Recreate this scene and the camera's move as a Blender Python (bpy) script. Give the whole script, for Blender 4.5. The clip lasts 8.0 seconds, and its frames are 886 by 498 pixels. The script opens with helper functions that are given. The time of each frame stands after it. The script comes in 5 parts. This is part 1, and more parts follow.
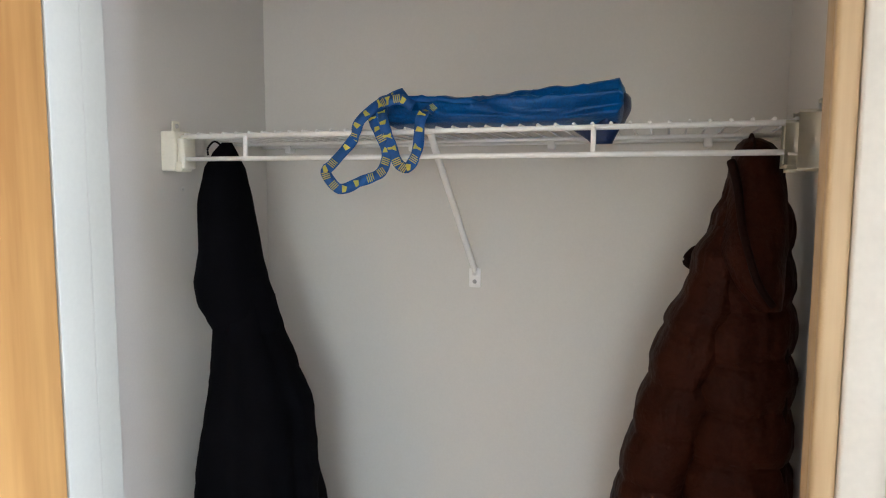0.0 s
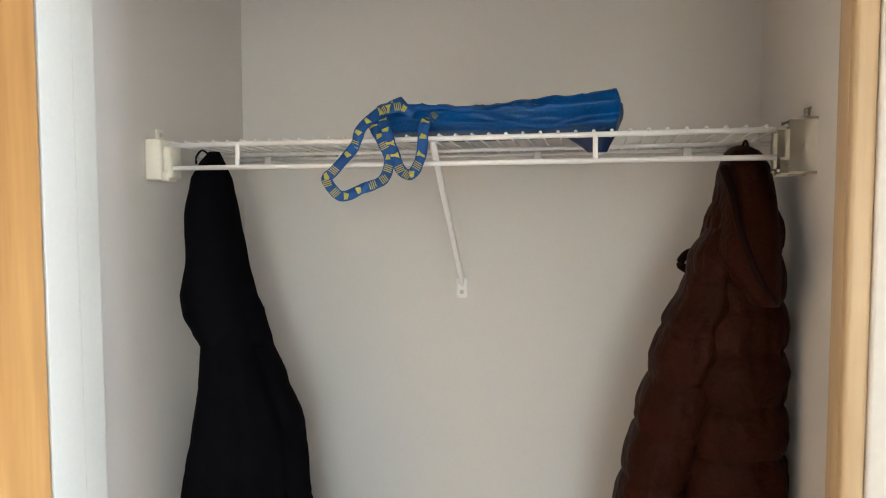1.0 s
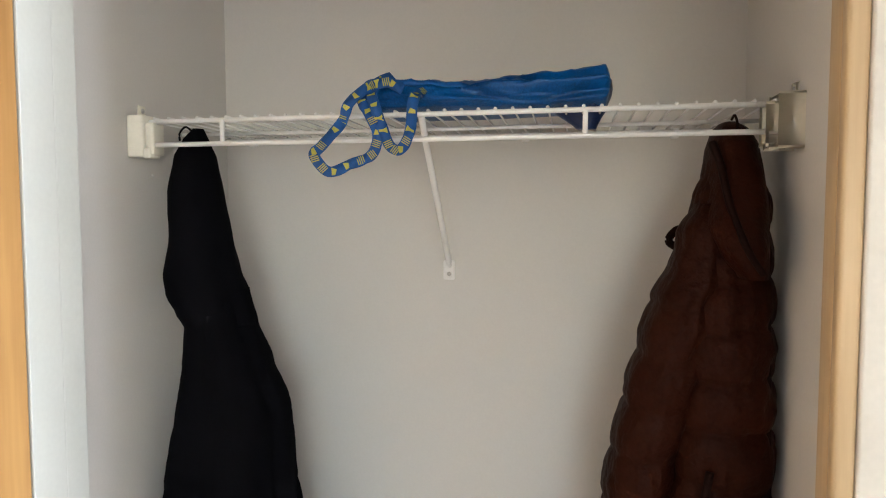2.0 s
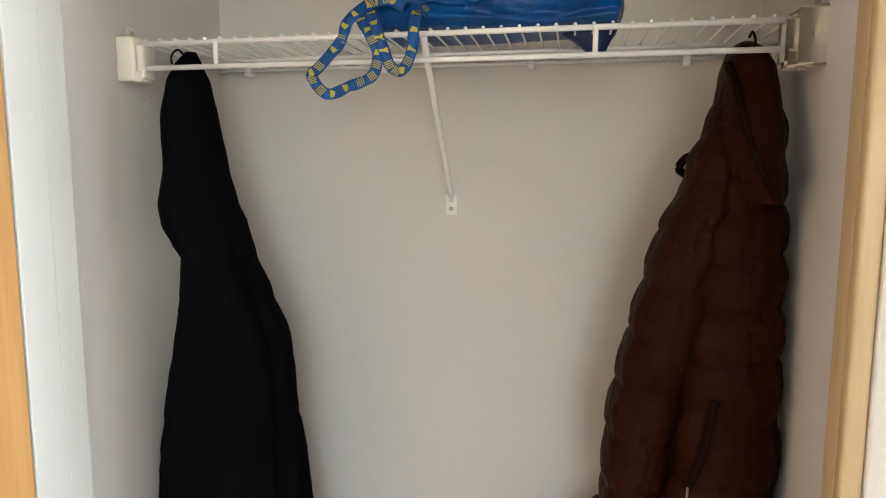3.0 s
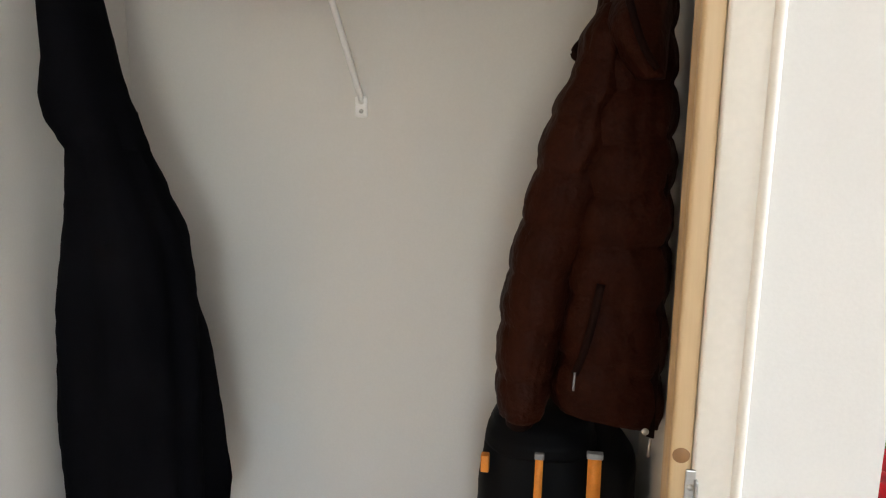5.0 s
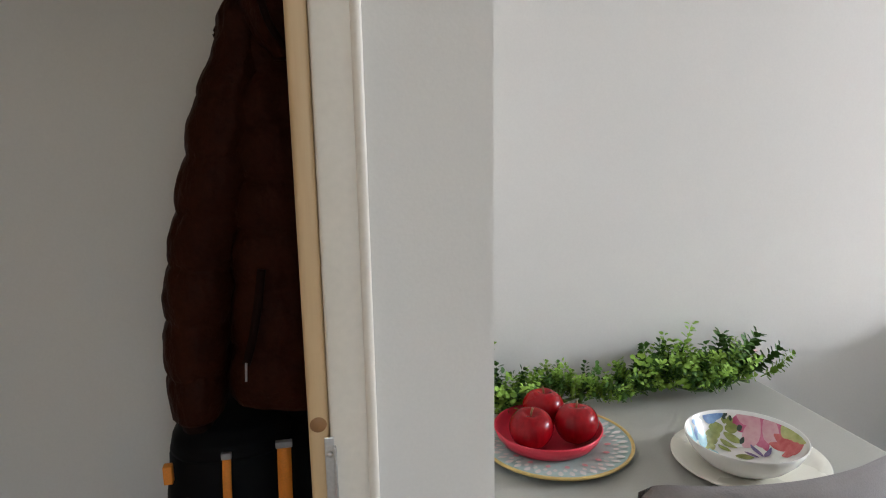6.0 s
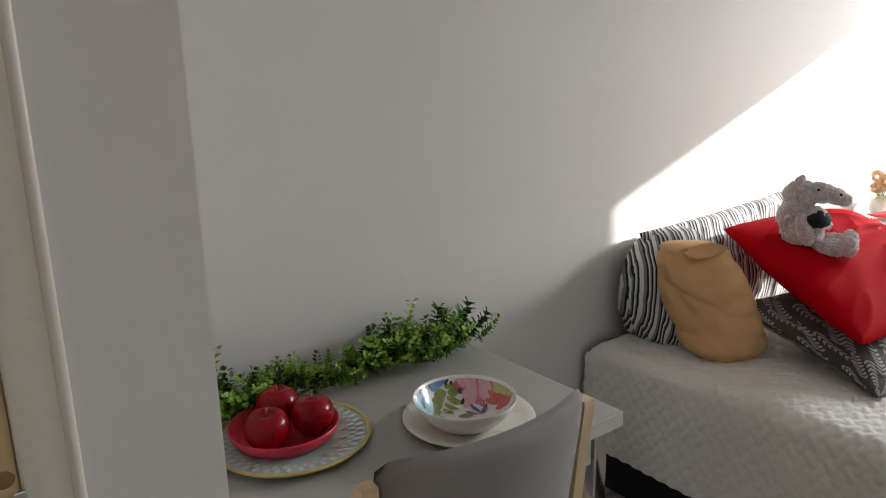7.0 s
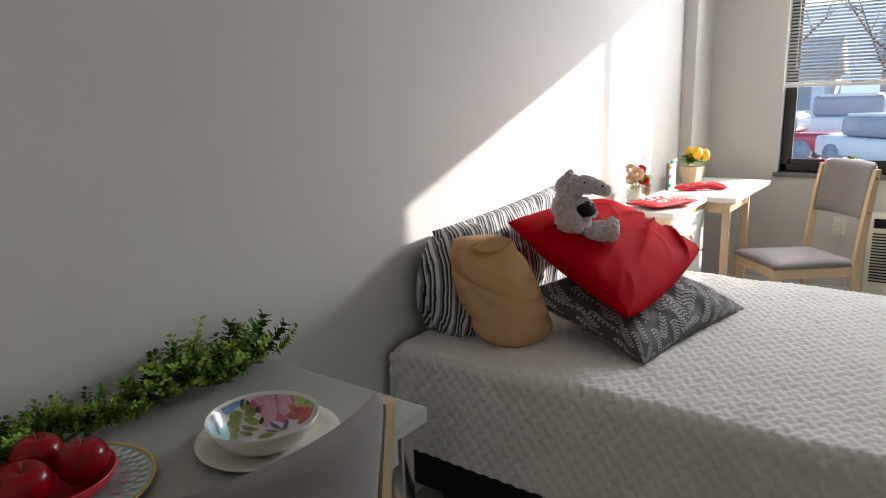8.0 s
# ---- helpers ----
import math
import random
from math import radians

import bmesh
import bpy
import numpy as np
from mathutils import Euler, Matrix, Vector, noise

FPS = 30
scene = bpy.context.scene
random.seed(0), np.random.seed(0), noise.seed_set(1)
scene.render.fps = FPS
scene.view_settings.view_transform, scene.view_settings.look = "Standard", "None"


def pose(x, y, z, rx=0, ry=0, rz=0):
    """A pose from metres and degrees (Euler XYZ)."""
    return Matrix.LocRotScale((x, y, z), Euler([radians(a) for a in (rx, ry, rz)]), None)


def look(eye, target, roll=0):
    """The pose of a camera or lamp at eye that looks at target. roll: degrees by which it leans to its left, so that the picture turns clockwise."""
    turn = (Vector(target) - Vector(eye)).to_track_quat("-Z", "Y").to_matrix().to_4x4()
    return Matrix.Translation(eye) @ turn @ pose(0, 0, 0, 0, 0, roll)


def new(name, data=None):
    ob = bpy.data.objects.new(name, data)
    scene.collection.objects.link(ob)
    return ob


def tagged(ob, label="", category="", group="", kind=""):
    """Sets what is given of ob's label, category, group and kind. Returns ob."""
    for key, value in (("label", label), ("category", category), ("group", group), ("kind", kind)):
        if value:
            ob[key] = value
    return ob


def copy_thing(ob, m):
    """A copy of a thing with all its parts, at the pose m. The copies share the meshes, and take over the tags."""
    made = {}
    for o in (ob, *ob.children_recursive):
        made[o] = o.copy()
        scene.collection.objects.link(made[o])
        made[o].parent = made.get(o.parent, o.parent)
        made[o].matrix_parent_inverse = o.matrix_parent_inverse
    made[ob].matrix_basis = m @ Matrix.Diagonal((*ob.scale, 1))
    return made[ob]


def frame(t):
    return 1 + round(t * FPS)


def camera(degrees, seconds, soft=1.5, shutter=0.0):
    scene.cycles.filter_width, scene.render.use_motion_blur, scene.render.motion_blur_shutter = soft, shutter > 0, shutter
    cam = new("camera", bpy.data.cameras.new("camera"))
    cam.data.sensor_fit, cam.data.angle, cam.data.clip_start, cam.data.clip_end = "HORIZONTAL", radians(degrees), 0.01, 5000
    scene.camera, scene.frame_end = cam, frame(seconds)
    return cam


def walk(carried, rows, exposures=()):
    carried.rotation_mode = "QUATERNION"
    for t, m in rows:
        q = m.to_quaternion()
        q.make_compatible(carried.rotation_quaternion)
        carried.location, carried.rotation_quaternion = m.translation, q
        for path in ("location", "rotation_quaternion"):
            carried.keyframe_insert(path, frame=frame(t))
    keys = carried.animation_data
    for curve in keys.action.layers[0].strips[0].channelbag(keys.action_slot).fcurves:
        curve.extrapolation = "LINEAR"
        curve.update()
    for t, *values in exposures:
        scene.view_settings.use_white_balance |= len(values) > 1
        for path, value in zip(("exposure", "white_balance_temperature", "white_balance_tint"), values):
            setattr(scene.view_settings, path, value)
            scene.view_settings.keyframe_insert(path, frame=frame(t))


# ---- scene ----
cam = camera(68.1, 8.0, 1.1)
PATH = [
    (0, (0.375, -1.089, 1.651), (-0.263, 0.797, 1.459), 0.2),
    (0.5, (0.291, -1.117, 1.643), (-0.314, 0.784, 1.501), -0.3),
    (1, (0.261, -1.128, 1.619), (-0.183, 0.818, 1.504), -0.1),
    (2.5, (0.241, -1.113, 1.556), (-0.142, 0.846, 1.425), -0.0),
    (3, (0.236, -1.098, 1.527), (-0.149, 0.849, 1.28), 0.1),
    (3.5, (0.241, -1.096, 1.522), (-0.15, 0.835, 1.179), 0.3),
    (4, (0.238, -1.087, 1.512), (-0.154, 0.831, 1.104), 0.5),
    (4.2, (0.237, -1.091, 1.508), (-0.158, 0.823, 1.08), 0.5),
    (5.3, (0.466, -1.056, 1.373), (0.25, 0.902, 1.03), -0.5),
    (5.5, (0.506, -1.054, 1.366), (0.429, 0.916, 1.029), -0.9),
    (6, (0.532, -1.061, 1.379), (0.942, 0.86, 1.003), -1.0),
    (6.5, (0.529, -1.063, 1.364), (1.328, 0.729, 0.977), -1.5),
    (7, (0.546, -1.061, 1.388), (1.694, 0.519, 0.956), -1.3),
    (7.5, (0.562, -1.061, 1.385), (1.966, 0.295, 0.952), -1.3),
    (7.6, (0.565, -1.06, 1.384), (2.012, 0.25, 0.946), -1.1),
    (8, (0.583, -1.054, 1.376), (2.153, 0.108, 0.946), -1.6),
]
EXPOSURES = [(0.0, 3.45, 5750, 11), (0.5, 3.65, 5950, 11), (1.2, 3.6, 6000, 11), (4.2, 3.5, 6250, 11), (5.3, 3.3, 6000, 11), (5.5, 3.2, 5950, 11), (6.0, 2.3, 5950, 11), (6.5, 1.88, 6050, 11), (7.0, 1.35, 6250, 11), (7.5, 0.85, 6200, 11), (8.0, 0.94, 6200, 11)]

walk(cam, [(t, look(eye, target, roll)) for t, eye, target, roll in PATH], EXPOSURES)

# ---- world, sun, added fill lamps ----
world = bpy.data.worlds.new("world")
scene.world = world
world.use_nodes = True
wn = world.node_tree
sky = wn.nodes.new("ShaderNodeTexSky")
sky.sky_type = "NISHITA"
sky.sun_disc = False
sky.sun_elevation = radians(19)
sky.sun_rotation = radians(120)
wn.links.new(sky.outputs[0], wn.nodes["Background"].inputs[0])
wn.nodes["Background"].inputs[1].default_value = 0.15

sun = new("sun", bpy.data.lights.new("sun", "SUN"))
sun.data.energy = 5.0
sun.data.angle = radians(0.5)
sun.data.color = (1.0, 0.93, 0.84)
sun.matrix_world = look((0, 0, 0), (-1.0, 0.584, -0.379))

def fill_lamp(name, x, y0, y1, z0, z1, power):
    """An added area lamp that stands in for sky light entering at an opening."""
    lamp = bpy.data.lights.new(name, "AREA")
    lamp.shape, lamp.size, lamp.size_y = "RECTANGLE", abs(y1 - y0), z1 - z0
    lamp.energy, lamp.color = power, (0.95, 0.975, 1.0)
    ob = new(name, lamp)
    cy, cz = (y0 + y1) / 2, (z0 + z1) / 2
    ob.matrix_world = look((x, cy, cz), (x - 1, cy, cz))
    return ob

# added fill at an invented opening in the unseen south wall
south = fill_lamp("sky_fill", 0, -0.5, 0.5, 0.85, 2.25, 0.2)
south.matrix_world = look((0.95, -4.05, 1.55), (0.95, 0, 1.55))
# added fill inside the room, before the blind's top, for the window's sky light
east = fill_lamp("sky_fill", 0, -0.7, 0.7, 0, 0.36, 22)
east.matrix_world = look((5.545, -1.01, 2.19), (0.5, -1.01, 0.9))
east.data.spread = radians(150)

# ---- helpers for building ----
def nodes_of(name):
    m = bpy.data.materials.new(name)
    m.use_nodes = True
    nt = m.node_tree
    return m, nt, nt.nodes["Principled BSDF"]


def surface(name, color, rough=0.6, vary=0.08, scale=6.0, fine=80.0, bump=0.15, metallic=0.0, stretch=(1, 1, 1),
            color2=None, mix2=0.0, sheen=0.0, coat=0.0, spread=0.0, depth=0.002, subsurface=0.0, trans=0.0, gloss=0.5):
    """A procedural surface: base colour varied at two scales, roughness variation and fine relief."""
    m, nt, b = nodes_of(name)
    N, L = nt.nodes, nt.links
    tc = N.new("ShaderNodeTexCoord")
    mp = N.new("ShaderNodeMapping")
    mp.inputs["Scale"].default_value = stretch
    L.new(tc.outputs["Object"], mp.inputs[0])
    big, small = N.new("ShaderNodeTexNoise"), N.new("ShaderNodeTexNoise")
    big.inputs["Scale"].default_value, small.inputs["Scale"].default_value = scale, fine
    big.inputs["Detail"].default_value, small.inputs["Detail"].default_value = 4, 5
    for n in (big, small):
        L.new(mp.outputs[0], n.inputs["Vector"])
    c2 = color2 or tuple(min(1.0, c * (1 + 2 * vary)) for c in color)
    ramp = N.new("ShaderNodeValToRGB")
    ramp.color_ramp.elements[0].position, ramp.color_ramp.elements[1].position = 0.3, 0.7
    ramp.color_ramp.elements[0].color = (*[c * (1 - vary) for c in color], 1)
    ramp.color_ramp.elements[1].color = (*c2, 1)
    add = N.new("ShaderNodeMath")
    add.operation = "MULTIPLY_ADD"
    add.inputs[1].default_value, add.inputs[2].default_value = 0.45, 0.0
    L.new(small.outputs["Fac"], add.inputs[0])
    s2 = N.new("ShaderNodeMath")
    s2.operation = "MULTIPLY_ADD"
    s2.inputs[1].default_value = 0.55
    L.new(big.outputs["Fac"], s2.inputs[0])
    L.new(add.outputs[0], s2.inputs[2])
    last = s2.outputs[0]
    if spread:
        oi = N.new("ShaderNodeObjectInfo")
        s3 = N.new("ShaderNodeMath")
        s3.operation = "MULTIPLY_ADD"
        s3.inputs[1].default_value = spread
        L.new(oi.outputs["Random"], s3.inputs[0])
        L.new(last, s3.inputs[2])
        last = s3.outputs[0]
    L.new(last, ramp.inputs[0])
    L.new(ramp.outputs[0], b.inputs["Base Color"])
    mr = N.new("ShaderNodeMapRange")
    mr.inputs[3].default_value, mr.inputs[4].default_value = max(0.02, rough - 0.08), min(1.0, rough + 0.08)
    L.new(big.outputs["Fac"], mr.inputs[0])
    L.new(mr.outputs[0], b.inputs["Roughness"])
    b.inputs["Metallic"].default_value = metallic
    b.inputs["Specular IOR Level"].default_value = gloss
    b.inputs["Sheen Weight"].default_value = sheen
    b.inputs["Coat Weight"].default_value = coat
    b.inputs["Transmission Weight"].default_value = trans
    if subsurface:
        b.inputs["Subsurface Weight"].default_value = subsurface
        b.inputs["Subsurface Radius"].default_value = (0.01, 0.01, 0.01)
    if bump:
        bp = N.new("ShaderNodeBump")
        bp.inputs["Strength"].default_value, bp.inputs["Distance"].default_value = bump, depth
        L.new(small.outputs["Fac"], bp.inputs["Height"])
        L.new(bp.outputs[0], b.inputs["Normal"])
    return m


def wood(name, dark, light, rough=0.45, scale=9.0, axis=2):
    """Long-grained wood: stretched noise bands with fine pores."""
    m, nt, b = nodes_of(name)
    N, L = nt.nodes, nt.links
    tc, mp = N.new("ShaderNodeTexCoord"), N.new("ShaderNodeMapping")
    st = [1.0, 1.0, 1.0]
    st[axis] = 0.06
    mp.inputs["Scale"].default_value = st
    L.new(tc.outputs["Object"], mp.inputs[0])
    a, c = N.new("ShaderNodeTexNoise"), N.new("ShaderNodeTexNoise")
    a.inputs["Scale"].default_value, a.inputs["Detail"].default_value, a.inputs["Distortion"].default_value = scale, 6, 1.2
    c.inputs["Scale"].default_value, c.inputs["Detail"].default_value = scale * 14, 3
    for n in (a, c):
        L.new(mp.outputs[0], n.inputs["Vector"])
    mx = N.new("ShaderNodeMath")
    mx.operation = "MULTIPLY_ADD"
    mx.inputs[1].default_value = 0.3
    L.new(c.outputs["Fac"], mx.inputs[0])
    sc = N.new("ShaderNodeMath")
    sc.operation, sc.inputs[1].default_value = "MULTIPLY", 0.75
    L.new(a.outputs["Fac"], sc.inputs[0])
    L.new(sc.outputs[0], mx.inputs[2])
    r = N.new("ShaderNodeValToRGB")
    r.color_ramp.elements[0].position, r.color_ramp.elements[1].position = 0.34, 0.68
    r.color_ramp.elements[0].color, r.color_ramp.elements[1].color = (*dark, 1), (*light, 1)
    L.new(mx.outputs[0], r.inputs[0])
    L.new(r.outputs[0], b.inputs["Base Color"])
    b.inputs["Roughness"].default_value = rough
    bp = N.new("ShaderNodeBump")
    bp.inputs["Strength"].default_value, bp.inputs["Distance"].default_value = 0.15, 0.001
    L.new(c.outputs["Fac"], bp.inputs["Height"])
    L.new(bp.outputs[0], b.inputs["Normal"])
    return m


def thing(name, label, category, at, group="", kind=""):
    ob = new(name)
    ob.location = at
    ob.empty_display_size = 0.05
    return tagged(ob, label, category, group, kind)


def mesh_of(name, bm, material, smooth=True):
    me = bpy.data.meshes.new(name)
    bmesh.ops.recalc_face_normals(bm, faces=bm.faces)
    for f in bm.faces:
        f.smooth = smooth
    bm.to_mesh(me)
    bm.free()
    for one in material if isinstance(material, (list, tuple)) else (material,):
        me.materials.append(one)
    return me


def hang(ob, parent):
    ob.parent = parent
    base = parent.matrix_basis if parent.parent is None else parent.parent.matrix_basis
    ob.matrix_parent_inverse = base.inverted()
    if parent.parent is not None:
        ob.matrix_parent_inverse = Matrix.Identity(4)
    return ob


def part(name, bm, material, parent, label="", smooth=True):
    """One mesh object under a thing, or under a part of it; its mesh is in the world's coordinates."""
    ob = new(name, mesh_of(name, bm, material, smooth))
    hang(ob, parent)
    if label:
        tagged(ob, label)
    return ob


def solo(name, bm, material, label="", category="", kind="", group="", smooth=True):
    return tagged(new(name, mesh_of(name, bm, material, smooth)), label, category, group, kind)


def box(x0, y0, z0, x1, y1, z1, bevel=0.0, bm=None, seg=2, m=None):
    bm = bm or bmesh.new()
    vs = bmesh.ops.create_cube(bm, size=1)["verts"]
    for v in vs:
        v.co = Vector((x0 + (v.co.x + 0.5) * (x1 - x0), y0 + (v.co.y + 0.5) * (y1 - y0), z0 + (v.co.z + 0.5) * (z1 - z0)))
    if bevel:
        es = list({e for v in vs for e in v.link_edges})
        vs = list({v for f in bmesh.ops.bevel(bm, geom=es, offset=bevel, segments=seg, affect="EDGES", profile=0.6)["faces"] for v in f.verts})
    if m is not None:
        bmesh.ops.transform(bm, matrix=m, verts=vs)
    return bm


def smooth_path(pts, n=6):
    """A Catmull-Rom line through the given points."""
    P = [Vector(p) for p in pts]
    P = [P[0] * 2 - P[1]] + P + [P[-1] * 2 - P[-2]]
    out = []
    for i in range(1, len(P) - 2):
        a, b, c, d = P[i - 1:i + 3]
        for k in range(n):
            t = k / n
            out.append(0.5 * (2 * b + (c - a) * t + (2 * a - 5 * b + 4 * c - d) * t * t + (3 * b - a - 3 * c + d) * t ** 3))
    return out + [P[-2]]


def tube(pts, r, n=8, bm=None, taper=None):
    bm = bm or bmesh.new()
    pts = [Vector(p) for p in pts]
    rings = []
    up = Vector((0.13, 0.07, 1))
    for i, p in enumerate(pts):
        t = (pts[min(i + 1, len(pts) - 1)] - pts[max(i - 1, 0)]).normalized()
        u = t.cross(up)
        if u.length < 0.05:
            u = t.cross(Vector((1, 0, 0)))
        u.normalize()
        w = t.cross(u)
        rr = r if taper is None else r + (taper - r) * i / (len(pts) - 1)
        rings.append([bm.verts.new(p + u * rr * math.cos(2 * math.pi * k / n) + w * rr * math.sin(2 * math.pi * k / n)) for k in range(n)])
    for a, b in zip(rings, rings[1:]):
        for k in range(n):
            bm.faces.new((a[k], a[(k + 1) % n], b[(k + 1) % n], b[k]))
    bm.faces.new(rings[0][::-1])
    bm.faces.new(rings[-1])
    return bm


def lathe(profile, n=32, at=(0, 0, 0), bm=None):
    """profile: (radius, height) from the axis out and back; closed where the radius is 0."""
    bm = bm or bmesh.new()
    at = Vector(at)
    rings = []
    for r, h in profile:
        if r < 1e-6:
            rings.append([bm.verts.new(at + Vector((0, 0, h)))])
        else:
            rings.append([bm.verts.new(at + Vector((r * math.cos(2 * math.pi * k / n), r * math.sin(2 * math.pi * k / n), h))) for k in range(n)])
    for a, b in zip(rings, rings[1:]):
        for k in range(n):
            q = [a[k % len(a)], a[(k + 1) % len(a)], b[(k + 1) % len(b)], b[k % len(b)]]
            q = list(dict.fromkeys(q))
            if len(q) > 2:
                bm.faces.new(q)
    return bm


def loft(rows, n=40, power=2.3, folds=(), rough=0.0, step=0.012, baffle=0.0, gap=0.065, phase=0.0, bm=None):
    """A hanging form through rows (z, x0, x1, y0, y1), with vertical folds (count, depth, phase), crumpling and quilted baffles."""
    bm = bm or bmesh.new()
    rows = sorted(rows, reverse=True)
    zs = [r[0] for r in rows]
    count = max(4, int((zs[0] - zs[-1]) / step))
    rings = []
    for i in range(count + 1):
        z = zs[0] + (zs[-1] - zs[0]) * i / count
        j = max(k for k in range(len(rows) - 1) if zs[k] >= z - 1e-9)
        t = (zs[j] - z) / (zs[j] - zs[j + 1])
        t = t * t * (3 - 2 * t) * 0.5 + t * 0.5
        x0, x1, y0, y1 = (rows[j][k] + (rows[j + 1][k] - rows[j][k]) * t for k in range(1, 5))
        cx, cy, rx, ry = (x0 + x1) / 2, (y0 + y1) / 2, (x1 - x0) / 2, (y1 - y0) / 2
        ring = []
        for k in range(n):
            a = 2 * math.pi * k / n
            c, s = math.cos(a), math.sin(a)
            q = (abs(c) ** power + abs(s) ** power) ** (-1 / power)
            f = 1.0
            for cnt, depth, ph in folds:
                f += depth * math.sin(cnt * a + ph + 2.2 * noise.noise((0.4 * cnt, z * 3.0, ph))) * (0.4 + 0.6 * noise.noise((ph, z * 2.5, cnt)) ** 2 * 4)
            if baffle:
                wave = (z + phase + 0.012 * noise.noise((c * 1.5, s * 1.5, z * 4))) / gap
                f += baffle * (abs(math.sin(math.pi * wave)) ** 0.45 - 0.75)
            if rough:
                f += rough * noise.noise((c * 4 + phase * 9, s * 4, z * 22)) + rough * 0.7 * noise.noise((c * 11, s * 11 + phase, z * 45))
            ring.append(bm.verts.new((cx + rx * c * q * f, cy + ry * s * q * f, z)))
        rings.append(ring)
    for a, b in zip(rings, rings[1:]):
        for k in range(n):
            bm.faces.new((a[k], a[(k + 1) % n], b[(k + 1) % n], b[k]))
    bm.faces.new(rings[0][::-1])
    bm.faces.new(rings[-1])
    return bm


def ribbon(pts, width, thick=0.0015, face=Vector((0, -1, 0)), n=6, bm=None, wave=0.0):
    """A flat band along a line, its face turned towards a given way."""
    bm = bm or bmesh.new()
    P = smooth_path(pts, n)
    prev = None
    for i, p in enumerate(P):
        t = (P[min(i + 1, len(P) - 1)] - P[max(i - 1, 0)]).normalized()
        f = (face + Vector((wave * math.sin(i * 0.9), 0, wave * math.cos(i * 1.3)))).normalized()
        w = t.cross(f).normalized() * width / 2
        d = w.cross(t).normalized() * thick
        ring = [bm.verts.new(p + w), bm.verts.new(p - w), bm.verts.new(p - w + d), bm.verts.new(p + w + d)]
        if prev:
            for k in range(4):
                bm.faces.new((prev[k], prev[(k + 1) % 4], ring[(k + 1) % 4], ring[k]))
        else:
            bm.faces.new(ring[::-1])
        prev = ring
    bm.faces.new(prev)
    return bm


def cushion_skin(center, ux, uy, w, h, t, wrinkle=0.012, seed=0.0, corner=0.10, lift=0.0):
    """The skin of a stuffed pillow as a function of (u, v, side) in -1 to 1."""
    ux = Vector(ux).normalized()
    uy = Vector(uy)
    uy = (uy - ux * uy.dot(ux)).normalized()
    uz = ux.cross(uy)
    c = Vector(center)

    def point(u, v, side):
        bulge = max(0.0, (1 - abs(u) ** 2.6)) ** 0.55 * max(0.0, (1 - abs(v) ** 2.6)) ** 0.55
        x = w / 2 * u * (1 - corner * (1 - v * v) * abs(u) ** 3)
        y = h / 2 * v * (1 - corner * (1 - u * u) * abs(v) ** 3)
        k = wrinkle * (noise.noise((x * 7 + seed, y * 7, side * 3)) + 0.6 * noise.noise((x * 19, y * 19 + seed, side)))
        ridge = wrinkle * (1 - abs(noise.noise((x * 5 + seed * 3, y * 9 - x * 4, seed)))) ** 5
        ray = wrinkle * 0.8 * math.sin(9 * math.atan2(v, u) + seed) * (abs(u * v)) ** 0.7
        z = side * (t / 2 * bulge + lift) + (k + ray + ridge) * bulge ** 0.5
        return c + ux * x + uy * y + uz * z
    return point


def cushion(*args, res=44, **kw):
    """A stuffed pillow: two bulging skins that meet in a seam, with drawn-in sides, pointed corners and wrinkles."""
    point = cushion_skin(*args, **kw)
    bm = bmesh.new()
    top = [[bm.verts.new(point(2 * i / res - 1, 2 * j / res - 1, 1)) for j in range(res + 1)] for i in range(res + 1)]
    low = [[top[i][j] if i in (0, res) or j in (0, res) else bm.verts.new(point(2 * i / res - 1, 2 * j / res - 1, -1)) for j in range(res + 1)] for i in range(res + 1)]
    for i in range(res):
        for j in range(res):
            bm.faces.new((top[i][j], top[i + 1][j], top[i + 1][j + 1], top[i][j + 1]))
            bm.faces.new((low[i][j], low[i][j + 1], low[i + 1][j + 1], low[i + 1][j]))
    return bm


def ball(center, rx, ry, rz, sub=3, bm=None, rough=0.0, turn=None, seed=0.0):
    bm = bm or bmesh.new()
    vs = bmesh.ops.create_icosphere(bm, subdivisions=sub, radius=1)["verts"]
    for v in vs:
        d = 1 + (rough * (noise.noise(v.co * 6 + Vector((seed, 0, 0))) + noise.noise(v.co * 17)) if rough else 0)
        q = Vector((v.co.x * rx * d, v.co.y * ry * d, v.co.z * rz * d))
        if turn is not None:
            q = turn @ q
        v.co = q + Vector(center)
    return bm


def joined(*bms):
    """One bmesh of several."""
    out = bmesh.new()
    for b in bms:
        me = bpy.data.meshes.new("tmp")
        b.to_mesh(me)
        b.free()
        out.from_mesh(me)
        bpy.data.meshes.remove(me)
    return out


# ---- materials ----
M_WALL = surface("wall_paint", (0.66, 0.635, 0.595), 0.75, 0.025, 1.3, 220, 0.25, depth=0.0006)
M_CEIL = surface("ceiling_paint", (0.78, 0.77, 0.75), 0.9, 0.03, 1.0, 120, 0.3, depth=0.001)
M_FLOOR = surface("floor_vinyl", (0.36, 0.335, 0.295), 0.55, 0.3, 5, 60, 0.2, depth=0.001)
M_TRIM = surface("trim_paint", (0.62, 0.63, 0.58), 0.42, 0.03, 3, 120, 0.12, depth=0.0005)
M_SHELF = surface("white_vinyl_coat", (0.86, 0.85, 0.83), 0.35, 0.03, 20, 200, 0.05, depth=0.0003)
M_PLASTIC = surface("cream_plastic", (0.78, 0.75, 0.64), 0.4, 0.04, 12, 150, 0.06, depth=0.0003)
